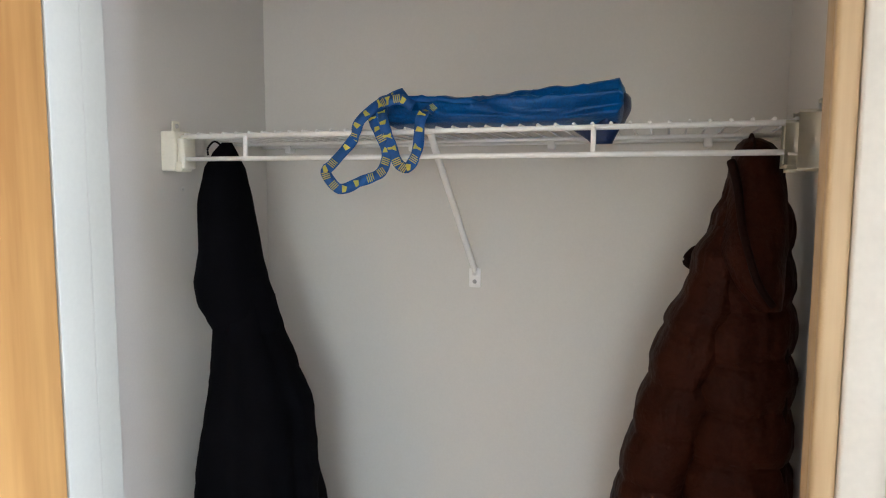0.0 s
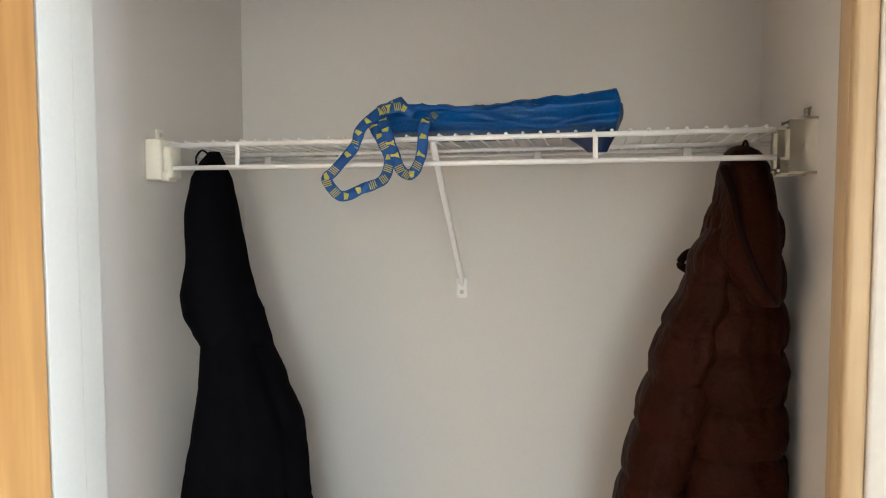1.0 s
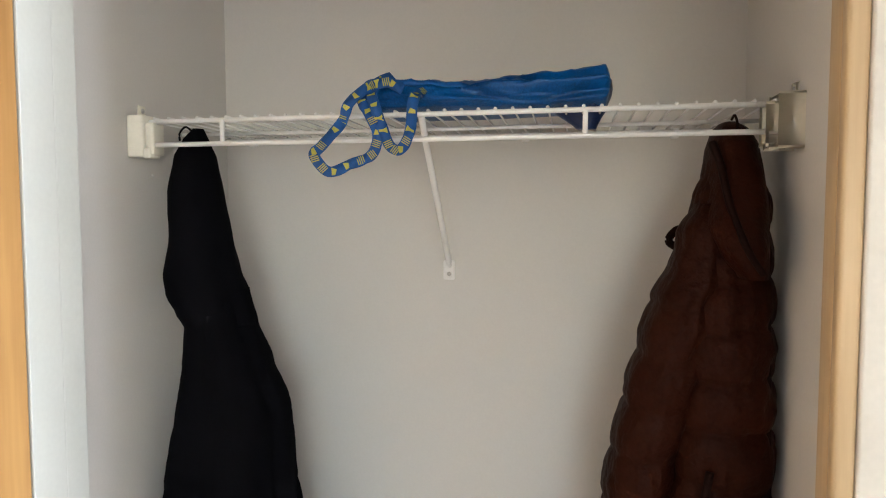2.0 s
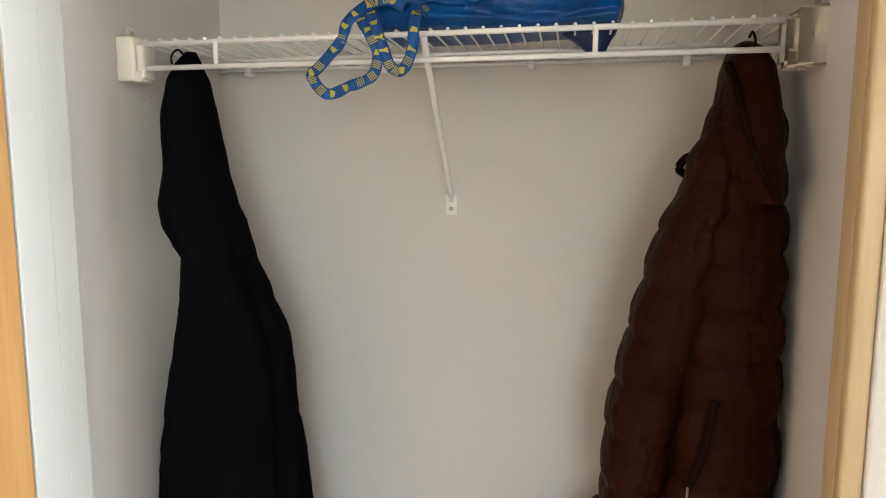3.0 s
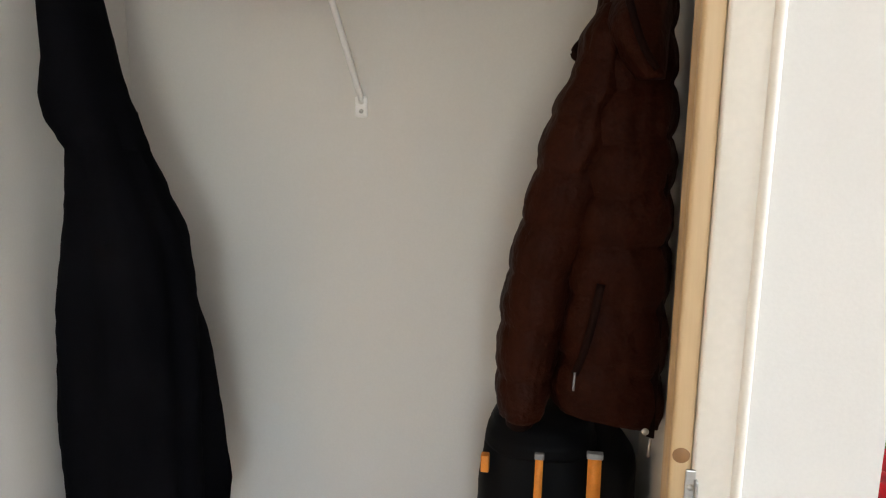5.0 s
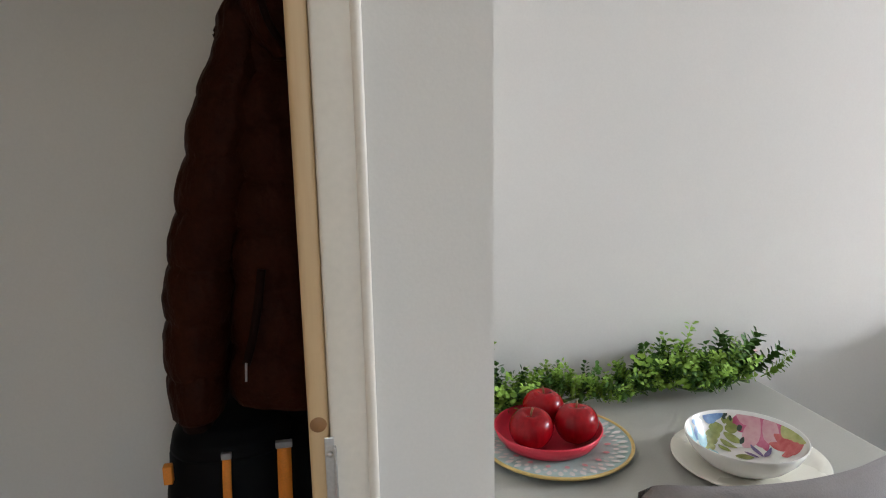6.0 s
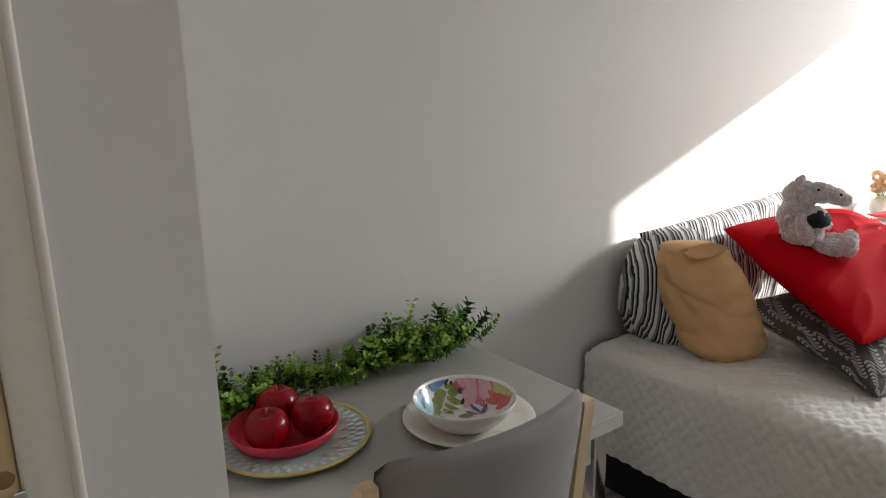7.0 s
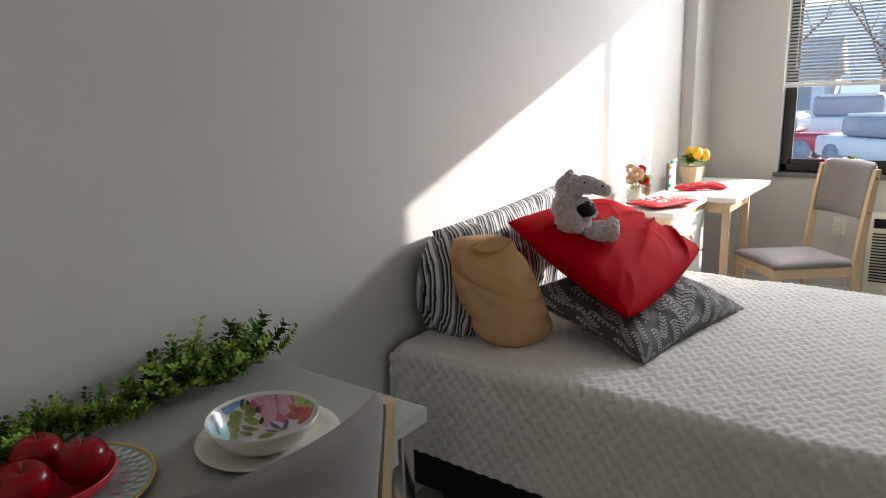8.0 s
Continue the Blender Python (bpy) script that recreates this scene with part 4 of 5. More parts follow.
# painted flowers and leaves: start, direction, length and width of each stroke
MARKS = {
    "pink": ((0.083, 0.068, -116, 0.043, 0.025), (0.086, 0.064, -80, 0.066, 0.023), (0.083, 0.068, 155, 0.056, 0.019), (0.087, 0.063, -66, 0.044, 0.012), (0.085, 0.065, -111, 0.053, 0.015)),
    "pale_pink": ((0.082, 0.069, -154, 0.053, 0.025), (0.089, 0.060, -95, 0.048, 0.019), (0.078, 0.073, 144, 0.036, 0.014)),
    "coral": ((0.098, -0.041, 107, 0.071, 0.012), (0.097, -0.039, 133, 0.034, 0.018), (0.099, -0.037, 98, 0.068, 0.012), (0.095, -0.043, 153, 0.018, 0.014)),
    "lime": ((0.103, 0.027, -95, 0.031, 0.010), (0.105, 0.018, -94, 0.037, 0.010), (0.107, 0.008, -98, 0.043, 0.010), (0.107, -0.009, -106, 0.042, 0.007)),
    "green": ((0.016, 0.090, 177, 0.032, 0.011), (0.005, 0.083, -178, 0.035, 0.011), (-0.006, 0.075, -171, 0.033, 0.011), (-0.019, 0.064, -158, 0.033, 0.011), (0.019, 0.088, -18, 0.028, 0.010), (0.013, 0.083, -45, 0.037, 0.010), (0.001, 0.075, -57, 0.035, 0.010), (-0.010, 0.065, -74, 0.030, 0.010), (0.025, 0.092, 4, 0.015, 0.008), (0.021, 0.093, 70, 0.009, 0.008), (-0.004, 0.018, -23, 0.034, 0.015)),
    "dark": ((0.041, 0.079, -8, 0.011, 0.006), (0.034, 0.056, 32, 0.015, 0.006), (0.022, 0.098, 61, 0.005, 0.006), (0.033, 0.094, 28, 0.006, 0.005), (0.024, 0.104, -15, 0.009, 0.005)),
    "blue": ((-0.031, 0.097, -161, 0.029, 0.008), (-0.031, 0.097, -134, 0.052, 0.010), (-0.024, 0.103, -9, 0.020, 0.008), (-0.022, 0.101, 3, 0.033, 0.008), (-0.008, 0.106, -5, 0.032, 0.007)),
    "aqua": ((-0.065, 0.079, -119, 0.053, 0.015), (-0.031, 0.090, -124, 0.050, 0.014), (-0.099, 0.040, -43, 0.007, 0.010), (-0.039, 0.053, -79, 0.027, 0.010)),
    "violet": ((0.046, 0.002, 85, 0.044, 0.008), (0.048, 0.001, 30, 0.030, 0.008), (0.035, 0.001, 113, 0.030, 0.007)),
}
lift = 0.0006
for colour, strokes in MARKS.items():
    for x, y, a, ln, wd in strokes:
        lift += 0.00004
        word = "leaf" if colour in ("green", "dark", "blue", "aqua", "lime") else "petal"
        part("painted_" + word, sized(bowl_petal(x, y, a, ln, wd * (1.4 if word == "leaf" else 1.3), lift)), PETALS[colour], bowl, colour.replace("_", " ") + " painted " + word)


# ---- chairs ----
def dining_chair():
    ob = thing("dining_chair", "birch chair with grey upholstered seat and curved back", "chair", (0, 0, 0), "matching upholstered chairs")
    W, D, S = 0.200, 0.22, 0.455

    def seat():
        bm = bmesh.new()
        n = 14
        top = [[None] * (n + 1) for _ in range(n + 1)]
        low = [[None] * (n + 1) for _ in range(n + 1)]
        for i in range(n + 1):
            for j in range(n + 1):
                u, v = 2 * i / n - 1, 2 * j / n - 1
                wide = W + 0.012 - 0.012 * (1 - (v + 1) / 2)
                edge = max(abs(u), abs(v))
                h = 0.030 * (1 - edge ** 8) ** 0.5 + 0.006 * (1 - u * u) * (1 - v * v)
                top[i][j] = bm.verts.new((u * wide, v * (D + 0.012), S - 0.030 + h))
                low[i][j] = top[i][j] if edge > 0.999 else bm.verts.new((u * wide, v * (D + 0.012), S - 0.034))
        for i in range(n):
            for j in range(n):
                bm.faces.new((top[i][j], top[i + 1][j], top[i + 1][j + 1], top[i][j + 1]))
                if len({low[i][j], low[i][j + 1], low[i + 1][j + 1], low[i + 1][j]}) == 4:
                    bm.faces.new((low[i][j], low[i][j + 1], low[i + 1][j + 1], low[i + 1][j]))
        return bm
    part("seat", seat(), M_FABRIC, ob, "grey upholstered seat pad")
    part("seat_frame", joined(box(-W, D - 0.02, S - 0.085, W, D + 0.002, S - 0.034, 0.003), box(-W, -D, S - 0.085, W, -D + 0.02, S - 0.034, 0.003),
                              box(-W, -D + 0.02, S - 0.085, -W + 0.02, D - 0.02, S - 0.034, 0.003), box(W - 0.02, -D + 0.02, S - 0.085, W, D - 0.02, S - 0.034, 0.003)), M_BIRCH, ob, smooth=False)
    for s in (-1, 1):
        part("front_leg", box(s * (W - 0.018) - 0.018, D - 0.036, 0, s * (W - 0.018) + 0.018, D, S - 0.036, 0.004), M_BIRCH, ob, smooth=False)
        bm = bmesh.new()
        rings = []
        for z, y, d in ((0, -D - 0.02, 0.017), (0.25, -D + 0.005, 0.02), (0.45, -D + 0.012, 0.021), (0.62, -D - 0.004, 0.02), (0.80, -D - 0.026, 0.017), (0.905, -D - 0.042, 0.014), (0.915, -D - 0.044, 0.011)):
            x = s * (W + 0.004)
            rings.append([bm.verts.new((x - 0.012, y - d, z)), bm.verts.new((x + 0.012, y - d, z)), bm.verts.new((x + 0.012, y + d, z)), bm.verts.new((x - 0.012, y + d, z))])
        for a, b in zip(rings, rings[1:]):
            for k in range(4):
                bm.faces.new((a[k], a[(k + 1) % 4], b[(k + 1) % 4], b[k]))
        bm.faces.new(rings[0][::-1])
        bm.faces.new(rings[-1])
        post = part("back_post", bm, M_BIRCH, ob, smooth=False)
        for z, y in ((0.70, -D - 0.012), (0.87, -D - 0.036)):
            part("bolt_hole", tube([(s * (W + 0.0165), y, z), (s * (W + 0.0125), y, z)], 0.005, 12), M_BEDBASE, post, "dark bolt hole")

    def rest():
        bm = bmesh.new()
        nu, nv = 26, 16
        def at(u, v, k):
            z = 0.655 + 0.29 * (v + 1) / 2
            z -= 0.014 * max(0.0, (abs(u) - 0.86) / 0.14) ** 2 * max(0.0, v)
            y = -D - 0.004 - 0.045 * (z - 0.62) / 0.3 - 0.042 * (1 - u * u)
            lift = (1 - abs(u) ** 10) ** 0.5 * (1 - abs(v) ** 8) ** 0.5
            return (u * (W - 0.008), y + k * 0.021 * lift + 0.005, z)
        f = [[bm.verts.new(at(2 * i / nu - 1, 2 * j / nv - 1, 1)) for j in range(nv + 1)] for i in range(nu + 1)]
        b = [[f[i][j] if i in (0, nu) or j in (0, nv) else bm.verts.new(at(2 * i / nu - 1, 2 * j / nv - 1, -1)) for j in range(nv + 1)] for i in range(nu + 1)]
        for i in range(nu):
            for j in range(nv):
                bm.faces.new((f[i][j], f[i + 1][j], f[i + 1][j + 1], f[i][j + 1]))
                bm.faces.new((b[i][j], b[i][j + 1], b[i + 1][j + 1], b[i + 1][j]))
        return bm
    part("backrest", rest(), M_FABRIC, ob, "curved grey upholstered backrest")
    return ob


chair = dining_chair()
copy_thing(chair, pose(4.72, -0.495, 0, 0, 0, 41) @ Matrix.Scale(1.07, 4))
chair.matrix_basis = pose(1.106, -0.128, 0)

# ---- bed ----
bed = thing("bed", "double bed with black base and cream quilted bedspread", "bed", (2.8, -0.7, 0))
BX0, BX1, BY0, BY1, BZ = 2.095, 3.53, -1.75, 0.292, 0.622
part("bed_base", box(BX0 + 0.06, BY0 + 0.06, 0.10, BX1 - 0.06, BY1 - 0.03, 0.36, 0.01), M_BEDBASE, bed, "black bed base", smooth=False)
for x in (BX0 + 0.12, BX1 - 0.16):
    for y in (BY0 + 0.12, BY1 - 0.16):
        part("bed_leg", box(x, y, 0, x + 0.05, y + 0.05, 0.10, 0.004), M_BEDBASE, bed, smooth=False)
part("mattress", box(BX0 + 0.02, BY0 + 0.02, 0.36, BX1 - 0.02, BY1 - 0.006, BZ - 0.02, 0.05, seg=4), M_WHITELAM, bed)


def bedspread():
    """The quilted cover: one sheet over the top and down both sides, stitched in a wavy diamond pattern."""
    bm = bmesh.new()
    drop, rad = 0.330, 0.045
    length = 2 * drop + (BX1 - BX0)
    ns, nt = 400, 410

    def sheet(s, t):
        flat = drop - rad
        arc = rad * math.pi / 2
        wtop = BX1 - BX0 - 2 * rad
        total = 2 * flat + 2 * arc + wtop
        q = s * total
        if q < flat:
            p, n = Vector((BX0 - 0.028 * (1 - q / flat) ** 1.5, 0, BZ - drop + q)), Vector((-1, 0, 0))
        elif q < flat + arc:
            a = (q - flat) / rad
            p, n = Vector((BX0 + rad - rad * math.cos(a), 0, BZ - rad + rad * math.sin(a))), Vector((-math.cos(a), 0, math.sin(a)))
        elif q < flat + arc + wtop:
            p, n = Vector((BX0 + rad + q - flat - arc, 0, BZ)), Vector((0, 0, 1))
        elif q < flat + 2 * arc + wtop:
            a = (q - flat - arc - wtop) / rad
            p, n = Vector((BX1 - rad + rad * math.sin(a), 0, BZ - rad + rad * math.cos(a))), Vector((math.sin(a), 0, math.cos(a)))
        else:
            p, n = Vector((BX1, 0, BZ - rad - (q - flat - 2 * arc - wtop))), Vector((1, 0, 0))
        y = BY1 + (BY0 - BY1) * t
        a, b = q / 0.024, y / 0.022
        z1 = a + 0.35 * math.sin(math.pi * b)
        h = (abs(math.sin(math.pi * (z1 + b) / 2)) * abs(math.sin(math.pi * (z1 - b) / 2))) ** 0.5
        h = 0.0055 * h + 0.006 * noise.noise((p.x * 5, y * 5, p.z * 5)) + 0.0025 * noise.noise((p.x * 22, y * 22, p.z * 22))
        if q < flat:
            h += 0.010 * noise.noise((y * 3.1, 2.0, q * 2)) * (1 - q / flat)
        p.y = y
        ends = max(0.0, 1 - t * 2.04 / 0.05)
        p.z -= 0.03 * ends ** 2 * (1 if n.z > 0.5 else 0.3)
        return p + n * h
    grid = [[bm.verts.new(sheet(i / ns, j / nt)) for j in range(nt + 1)] for i in range(ns + 1)]
    for i in range(ns):
        for j in range(nt):
            bm.faces.new((grid[i][j], grid[i][j + 1], grid[i + 1][j + 1], grid[i + 1][j]))
    return bm


solo("bedspread", bedspread(), M_SPREAD, "cream quilted bedspread covering the bed", "bedspread")

stripe_args = ((2.79, 0.195, 0.805), (1, 0.0, 0.065), (0.02, 0.30, 1.0), 0.98, 0.40, 0.17)
stripe = thing("striped_pillow", "grey black and white striped pillow leaning against wall", "pillow", (2.72, 0.19, BZ))
part("pillow_cover", cushion(*stripe_args, res=90, wrinkle=0.026, seed=3.1, corner=0.05), M_STRIPE, stripe)
part("pillow_flap", loft([(0.968, 2.37, 2.47, 0.16, 0.25), (0.955, 2.32, 2.49, 0.13, 0.28), (0.925, 2.262, 2.49, 0.10, 0.30), (0.87, 2.218, 2.48, 0.08, 0.305), (0.80, 2.192, 2.47, 0.07, 0.305), (0.72, 2.20, 2.46, 0.065, 0.305), (0.65, 2.232, 2.45, 0.06, 0.30), (0.606, 2.27, 2.44, 0.06, 0.29)], 90, 2.2, ((6, 0.05, 0.4), (11, 0.05, 1.0), (19, 0.02, 0.3)), 0.04, 0.006), M_STRIPE, stripe, "striped folded-over end of the cover")
tan_p = thing("tan_pillow", "plain tan cotton pillow standing on end", "pillow", (2.35, 0.02, BZ))
bolster = loft([(0.958, -0.085, 0.075, -0.055, 0.050), (0.945, -0.115, 0.100, -0.085, 0.075), (0.90, -0.132, 0.118, -0.105, 0.092), (0.82, -0.140, 0.136, -0.115, 0.10), (0.72, -0.140, 0.146, -0.115, 0.10), (0.655, -0.130, 0.138, -0.108, 0.095), (0.625, -0.105, 0.110, -0.09, 0.08), (0.607, -0.075, 0.075, -0.06, 0.05)],
               64, 2.2, ((4, 0.018, 0.3), (9, 0.016, 1.2), (17, 0.008, 2.0)), 0.022, 0.006)
for v in bolster.verts:
    h = (v.co.z - 0.607) / 0.35
    crease = (1 - abs(noise.noise((v.co.x * 5, v.co.y * 5, v.co.z * 13 + 4 * v.co.x)))) ** 5
    crease += (1 - abs(noise.noise((v.co.x * 9 + 7, v.co.y * 9, v.co.z * 5)))) ** 6
    v.co.x, v.co.y = v.co.x * (1 - 0.10 * crease), v.co.y * (1 - 0.10 * crease)
    v.co.x, v.co.y = v.co.x - 0.105 * h, v.co.y + 0.05 * h * h
bolster.transform(pose(2.362, -0.028, 0, 0, 0, -34))
part("pillow_cover", bolster, M_TAN, tan_p)
fold = cushion((-0.105, -0.030, 0.950), (1, 0.1, 0.06), (0.0, -0.95, 0.28), 0.15, 0.060, 0.045, wrinkle=0.010, seed=2.2, corner=0.45, res=30)
fold.transform(pose(2.362, -0.028, 0, 0, 0, -34))
part("gathered_end", fold, M_TAN, tan_p, "folded gathered end of the cover")

grey_args = ((2.735, -0.300, 0.692), (0.985, -0.165, -0.02), (0.16, 0.95, 0.27), 0.75, 0.47, 0.125)
grey_p = thing("leaf_print_pillow", "taupe pillow printed with pale leaf sprigs on bedspread", "pillow", (2.8, -0.28, BZ))
part("pillow_cover", cushion(*grey_args, res=84, wrinkle=0.010, seed=5.5, corner=0.07), M_LEAFCLOTH, grey_p)


def leaf_print():
    """Curving sprigs of pointed leaves that follow the pillow's skin."""
    skin = cushion_skin(*grey_args, wrinkle=0.010, seed=5.5, corner=0.07)
    rnd = random.Random(11)
    bm = bmesh.new()

    def on(x, y, side):
        return skin(math.sin(x / 0.42 * math.pi / 2), math.sin(y / 0.29 * math.pi / 2), side)

    def leaf(x, y, a, ln, wd, side):
        rows = []
        for f, g in ((0, 0.05), (0.2, 0.7), (0.45, 1.0), (0.75, 0.7), (1, 0.05)):
            cx, cy = x + math.cos(a) * ln * f, y + math.sin(a) * ln * f
            if abs(cx) > 0.41 or abs(cy) > 0.282:
                return
            n = (on(cx + 0.003, cy, side) - on(cx - 0.003, cy, side)).cross(on(cx, cy + 0.003, side) - on(cx, cy - 0.003, side)).normalized() * side * 0.0032
            dx, dy = -math.sin(a) * wd * g / 2, math.cos(a) * wd * g / 2
            rows.append((on(cx + dx, cy + dy, side) + n, on(cx - dx, cy - dy, side) + n))
        vs = [[bm.verts.new(p) for p in row] for row in rows]
        for p, q in zip(vs, vs[1:]):
            bm.faces.new((p[0], p[1], q[1], q[0]))
    for side in (1, -1):
        for i in range(-5, 6):
            for j in range(-12, 13):
                s, w, way = i * 0.130 + (j % 3) * 0.045, j * 0.044, -1 if j % 2 else 1
                x, y = s * math.cos(0.9) - w * math.sin(0.9) + rnd.uniform(-0.006, 0.006), s * math.sin(0.9) + w * math.cos(0.9) + rnd.uniform(-0.006, 0.006)
                a, curl = 0.9 + rnd.uniform(-0.3, 0.3) + (math.pi if way < 0 else 0), rnd.uniform(-0.09, 0.09)
                for k in range(7):
                    ln = 0.027 - 0.0015 * k
                    leaf(x, y, a + 0.78, ln, 0.0078, side)
                    leaf(x, y, a - 0.78, ln, 0.0078, side)
                    leaf(x, y, a, 0.0160, 0.0016, side)
                    x, y, a = x + math.cos(a) * 0.0155, y + math.sin(a) * 0.0155, a + curl
                leaf(x, y, a, 0.018, 0.0070, side)
    return bm


tagged(part("printed_leaves", leaf_print(), M_LEAFPRINT, grey_p, "pale printed leaf sprigs", smooth=True), kind="stuff")
red_p = thing("red_pillow", "bright red satin cotton pillow lying on other pillows", "pillow", (2.9, -0.12, 0.8))


def slumped_pillow(a, b, c, d, thick, res=90):
    """A soft pillow hung between four corners, with folds fanning out from its far end."""
    a, b, c, d = (Vector(p) for p in (a, b, c, d))
    up = (b - a).cross(d - a).normalized()
    if up.z < 0:
        up = -up
    bm = bmesh.new()

    def at(i, j, side):
        u, v = i / res, j / res
        e = (4 * u * (1 - u)) ** 0.45 * (4 * v * (1 - v)) ** 0.45
        su, sv = u + 0.05 * math.sin(math.pi * u * 2) * (v - 0.5), v
        p = a.lerp(b, su).lerp(d.lerp(c, su), sv)
        p += (0.5 - v) * 0.10 * math.sin(math.pi * u) * (d - a) * -1 * 0.35
        fan = math.atan2(v - 0.55, 1.15 - u)
        ridge = (1 - abs(math.sin(7.5 * fan + 0.9 * noise.noise((u * 2.2, v * 2.2, 4.0))))) ** 2.2
        ridge *= min(1.0, max(0.0, (u - 0.30) / 0.45))
        soft = (1 - abs(noise.noise((u * 2.1 + 1.7, v * 4.2 - u * 2.5, 7.0)))) ** 7
        z = side * thick / 2 * e + e ** 0.6 * (0.026 * ridge + 0.008 * soft + 0.010 * noise.noise((u * 5, v * 5, side * 2.0)))
        sag = 0.020 * math.sin(math.pi * u) * (1 - v)
        return p + up * z - Vector((0, 0, sag))
    top = [[bm.verts.new(at(i, j, 1)) for j in range(res + 1)] for i in range(res + 1)]
    low = [[top[i][j] if i in (0, res) or j in (0, res) else bm.verts.new(at(i, j, -1)) for j in range(res + 1)] for i in range(res + 1)]
    for i in range(res):
        for j in range(res):
            bm.faces.new((top[i][j], top[i + 1][j], top[i + 1][j + 1], top[i][j + 1]))
            bm.faces.new((low[i][j], low[i][j + 1], low[i + 1][j + 1], low[i + 1][j]))
    return bm


# corners: front, front far end, back far end, back by the tan pillow
part("pillow_cover", slumped_pillow((2.355, -0.405, 0.757), (3.10, -0.40, 0.815), (3.17, 0.03, 0.950), (2.53, 0.105, 0.968), 0.17), M_RED, red_p)


def plush():
    """A seated long-nosed soft toy with a dark chest."""
    bm = bmesh.new()
    o = Vector((2.615, -0.110, 0.925))
    turn = Matrix.Rotation(radians(-72), 3, "Z")

    def blob(x, y, z, rx, ry, rz, seed, ry_deg=0.0, sub=4):
        t = turn @ Matrix.Rotation(radians(ry_deg), 3, "Y")
        ball(o + turn @ Vector((x, y, z)), rx, ry, rz, sub, bm, 0.12, t, seed)
    blob(-0.004, 0, 0.052, 0.060, 0.058, 0.060, 1)
    blob(-0.026, 0, 0.105, 0.050, 0.050, 0.066, 2, 12)
    blob(-0.014, 0, 0.168, 0.052, 0.046, 0.044, 3, 5)
    blob(0.034, 0, 0.176, 0.052, 0.036, 0.032, 4, 6)
    blob(0.074, 0, 0.169, 0.038, 0.027, 0.025, 5, 24)
    blob(0.100, 0, 0.158, 0.020, 0.021, 0.020, 18, 40)
    blob(0.085, -0.045, 0.020, 0.050, 0.027, 0.027, 6)
    blob(0.080, 0.045, 0.022, 0.050, 0.027, 0.027, 7)
    blob(0.128, -0.048, 0.028, 0.024, 0.026, 0.032, 8)
    blob(0.122, 0.047, 0.030, 0.024, 0.026, 0.032, 9)
    blob(0.010, -0.058, 0.070, 0.022, 0.022, 0.052, 10, -20)
    blob(0.030, 0.058, 0.085, 0.045, 0.020, 0.022, 11, 30)
    blob(-0.020, -0.030, 0.212, 0.012, 0.008, 0.013, 12, 0, 3)
    blob(-0.020, 0.030, 0.212, 0.012, 0.008, 0.013, 13, 0, 3)
    pale = len(bm.faces)
    blob(0.026, -0.012, 0.092, 0.044, 0.058, 0.046, 14, 0, 3)
    first = len(bm.faces)
    blob(0.038, -0.020, 0.098, 0.036, 0.060, 0.030, 15, 12, 3)
    blob(0.034, -0.033, 0.188, 0.004, 0.004, 0.004, 16, 0, 2)
    blob(0.092, -0.024, 0.176, 0.004, 0.004, 0.004, 17, 0, 2)
    bm.faces.ensure_lookup_table()
    for i, f in enumerate(bm.faces):
        f.material_index = 2 if i >= first else 1 if i >= pale else 0
    return bm


solo("soft_toy", plush(), (M_PLUSH, surface("pale_plush", (0.55, 0.5, 0.48), 0.95, 0.2, 50, 170, 0.8, sheen=0.4, depth=0.004), surface("black_felt", (0.006, 0.006, 0.006), 0.9, 0.3, 30, 200, 0.4)),
     "grey plush long-nosed toy sitting on red pillow", "soft toy")

# ---- desk corner ----
DZ = 0.83
desk = thing("desk", "white desk with birch legs beside window", "desk", (4.85, 0.04, 0))
part("desktop", box(4.40, -0.235, DZ - 0.028, 5.36, 0.232, DZ, 0.003), M_WHITELAM, desk, smooth=False)
part("apron", joined(box(4.44, -0.195, DZ - 0.09, 4.92, -0.178, DZ - 0.0285, 0.002), box(4.43, -0.17, DZ - 0.09, 4.447, 0.20, DZ - 0.0285, 0.002)), M_BIRCH, desk, smooth=False)
for x, y in ((4.425, -0.20), (4.90, -0.20), (4.425, 0.18), (5.30, 0.18)):
    part("leg", box(x, y, 0, x + 0.038, y + 0.038, DZ - 0.0285, 0.004), M_BIRCH, desk, smooth=False)
unit = thing("drawer_unit", "white chest of drawers with birch sides between bed and desk", "chest of drawers", (4.08, 0.1, 0))
part("body", box(3.80, -0.06, 0.04, 4.385, 0.30, DZ - 0.03, 0.003), M_BIRCH, unit, smooth=False)
part("top", box(3.79, -0.085, DZ - 0.0295, 4.395, 0.302, DZ - 0.004, 0.003), M_WHITELAM, unit, smooth=False)
for z in (0.06, 0.30, 0.54):
    dr = part("drawer_front", box(3.81, -0.08, z, 4.375, -0.061, z + 0.225, 0.003), M_WHITELAM, unit, smooth=False)
    part("knob", lathe([(0, 0.022), (0.012, 0.021), (0.015, 0.014), (0.007, 0.006), (0.006, 0)], 16), M_BIRCH, dr).data.transform(pose(4.09, -0.08, z + 0.12, 90, 0, 0))
for x in (3.81, 4.345):
    for y in (-0.05, 0.26):
        part("foot", box(x, y, 0, x + 0.03, y + 0.03, 0.04, 0.003), M_BIRCH, unit, smooth=False)

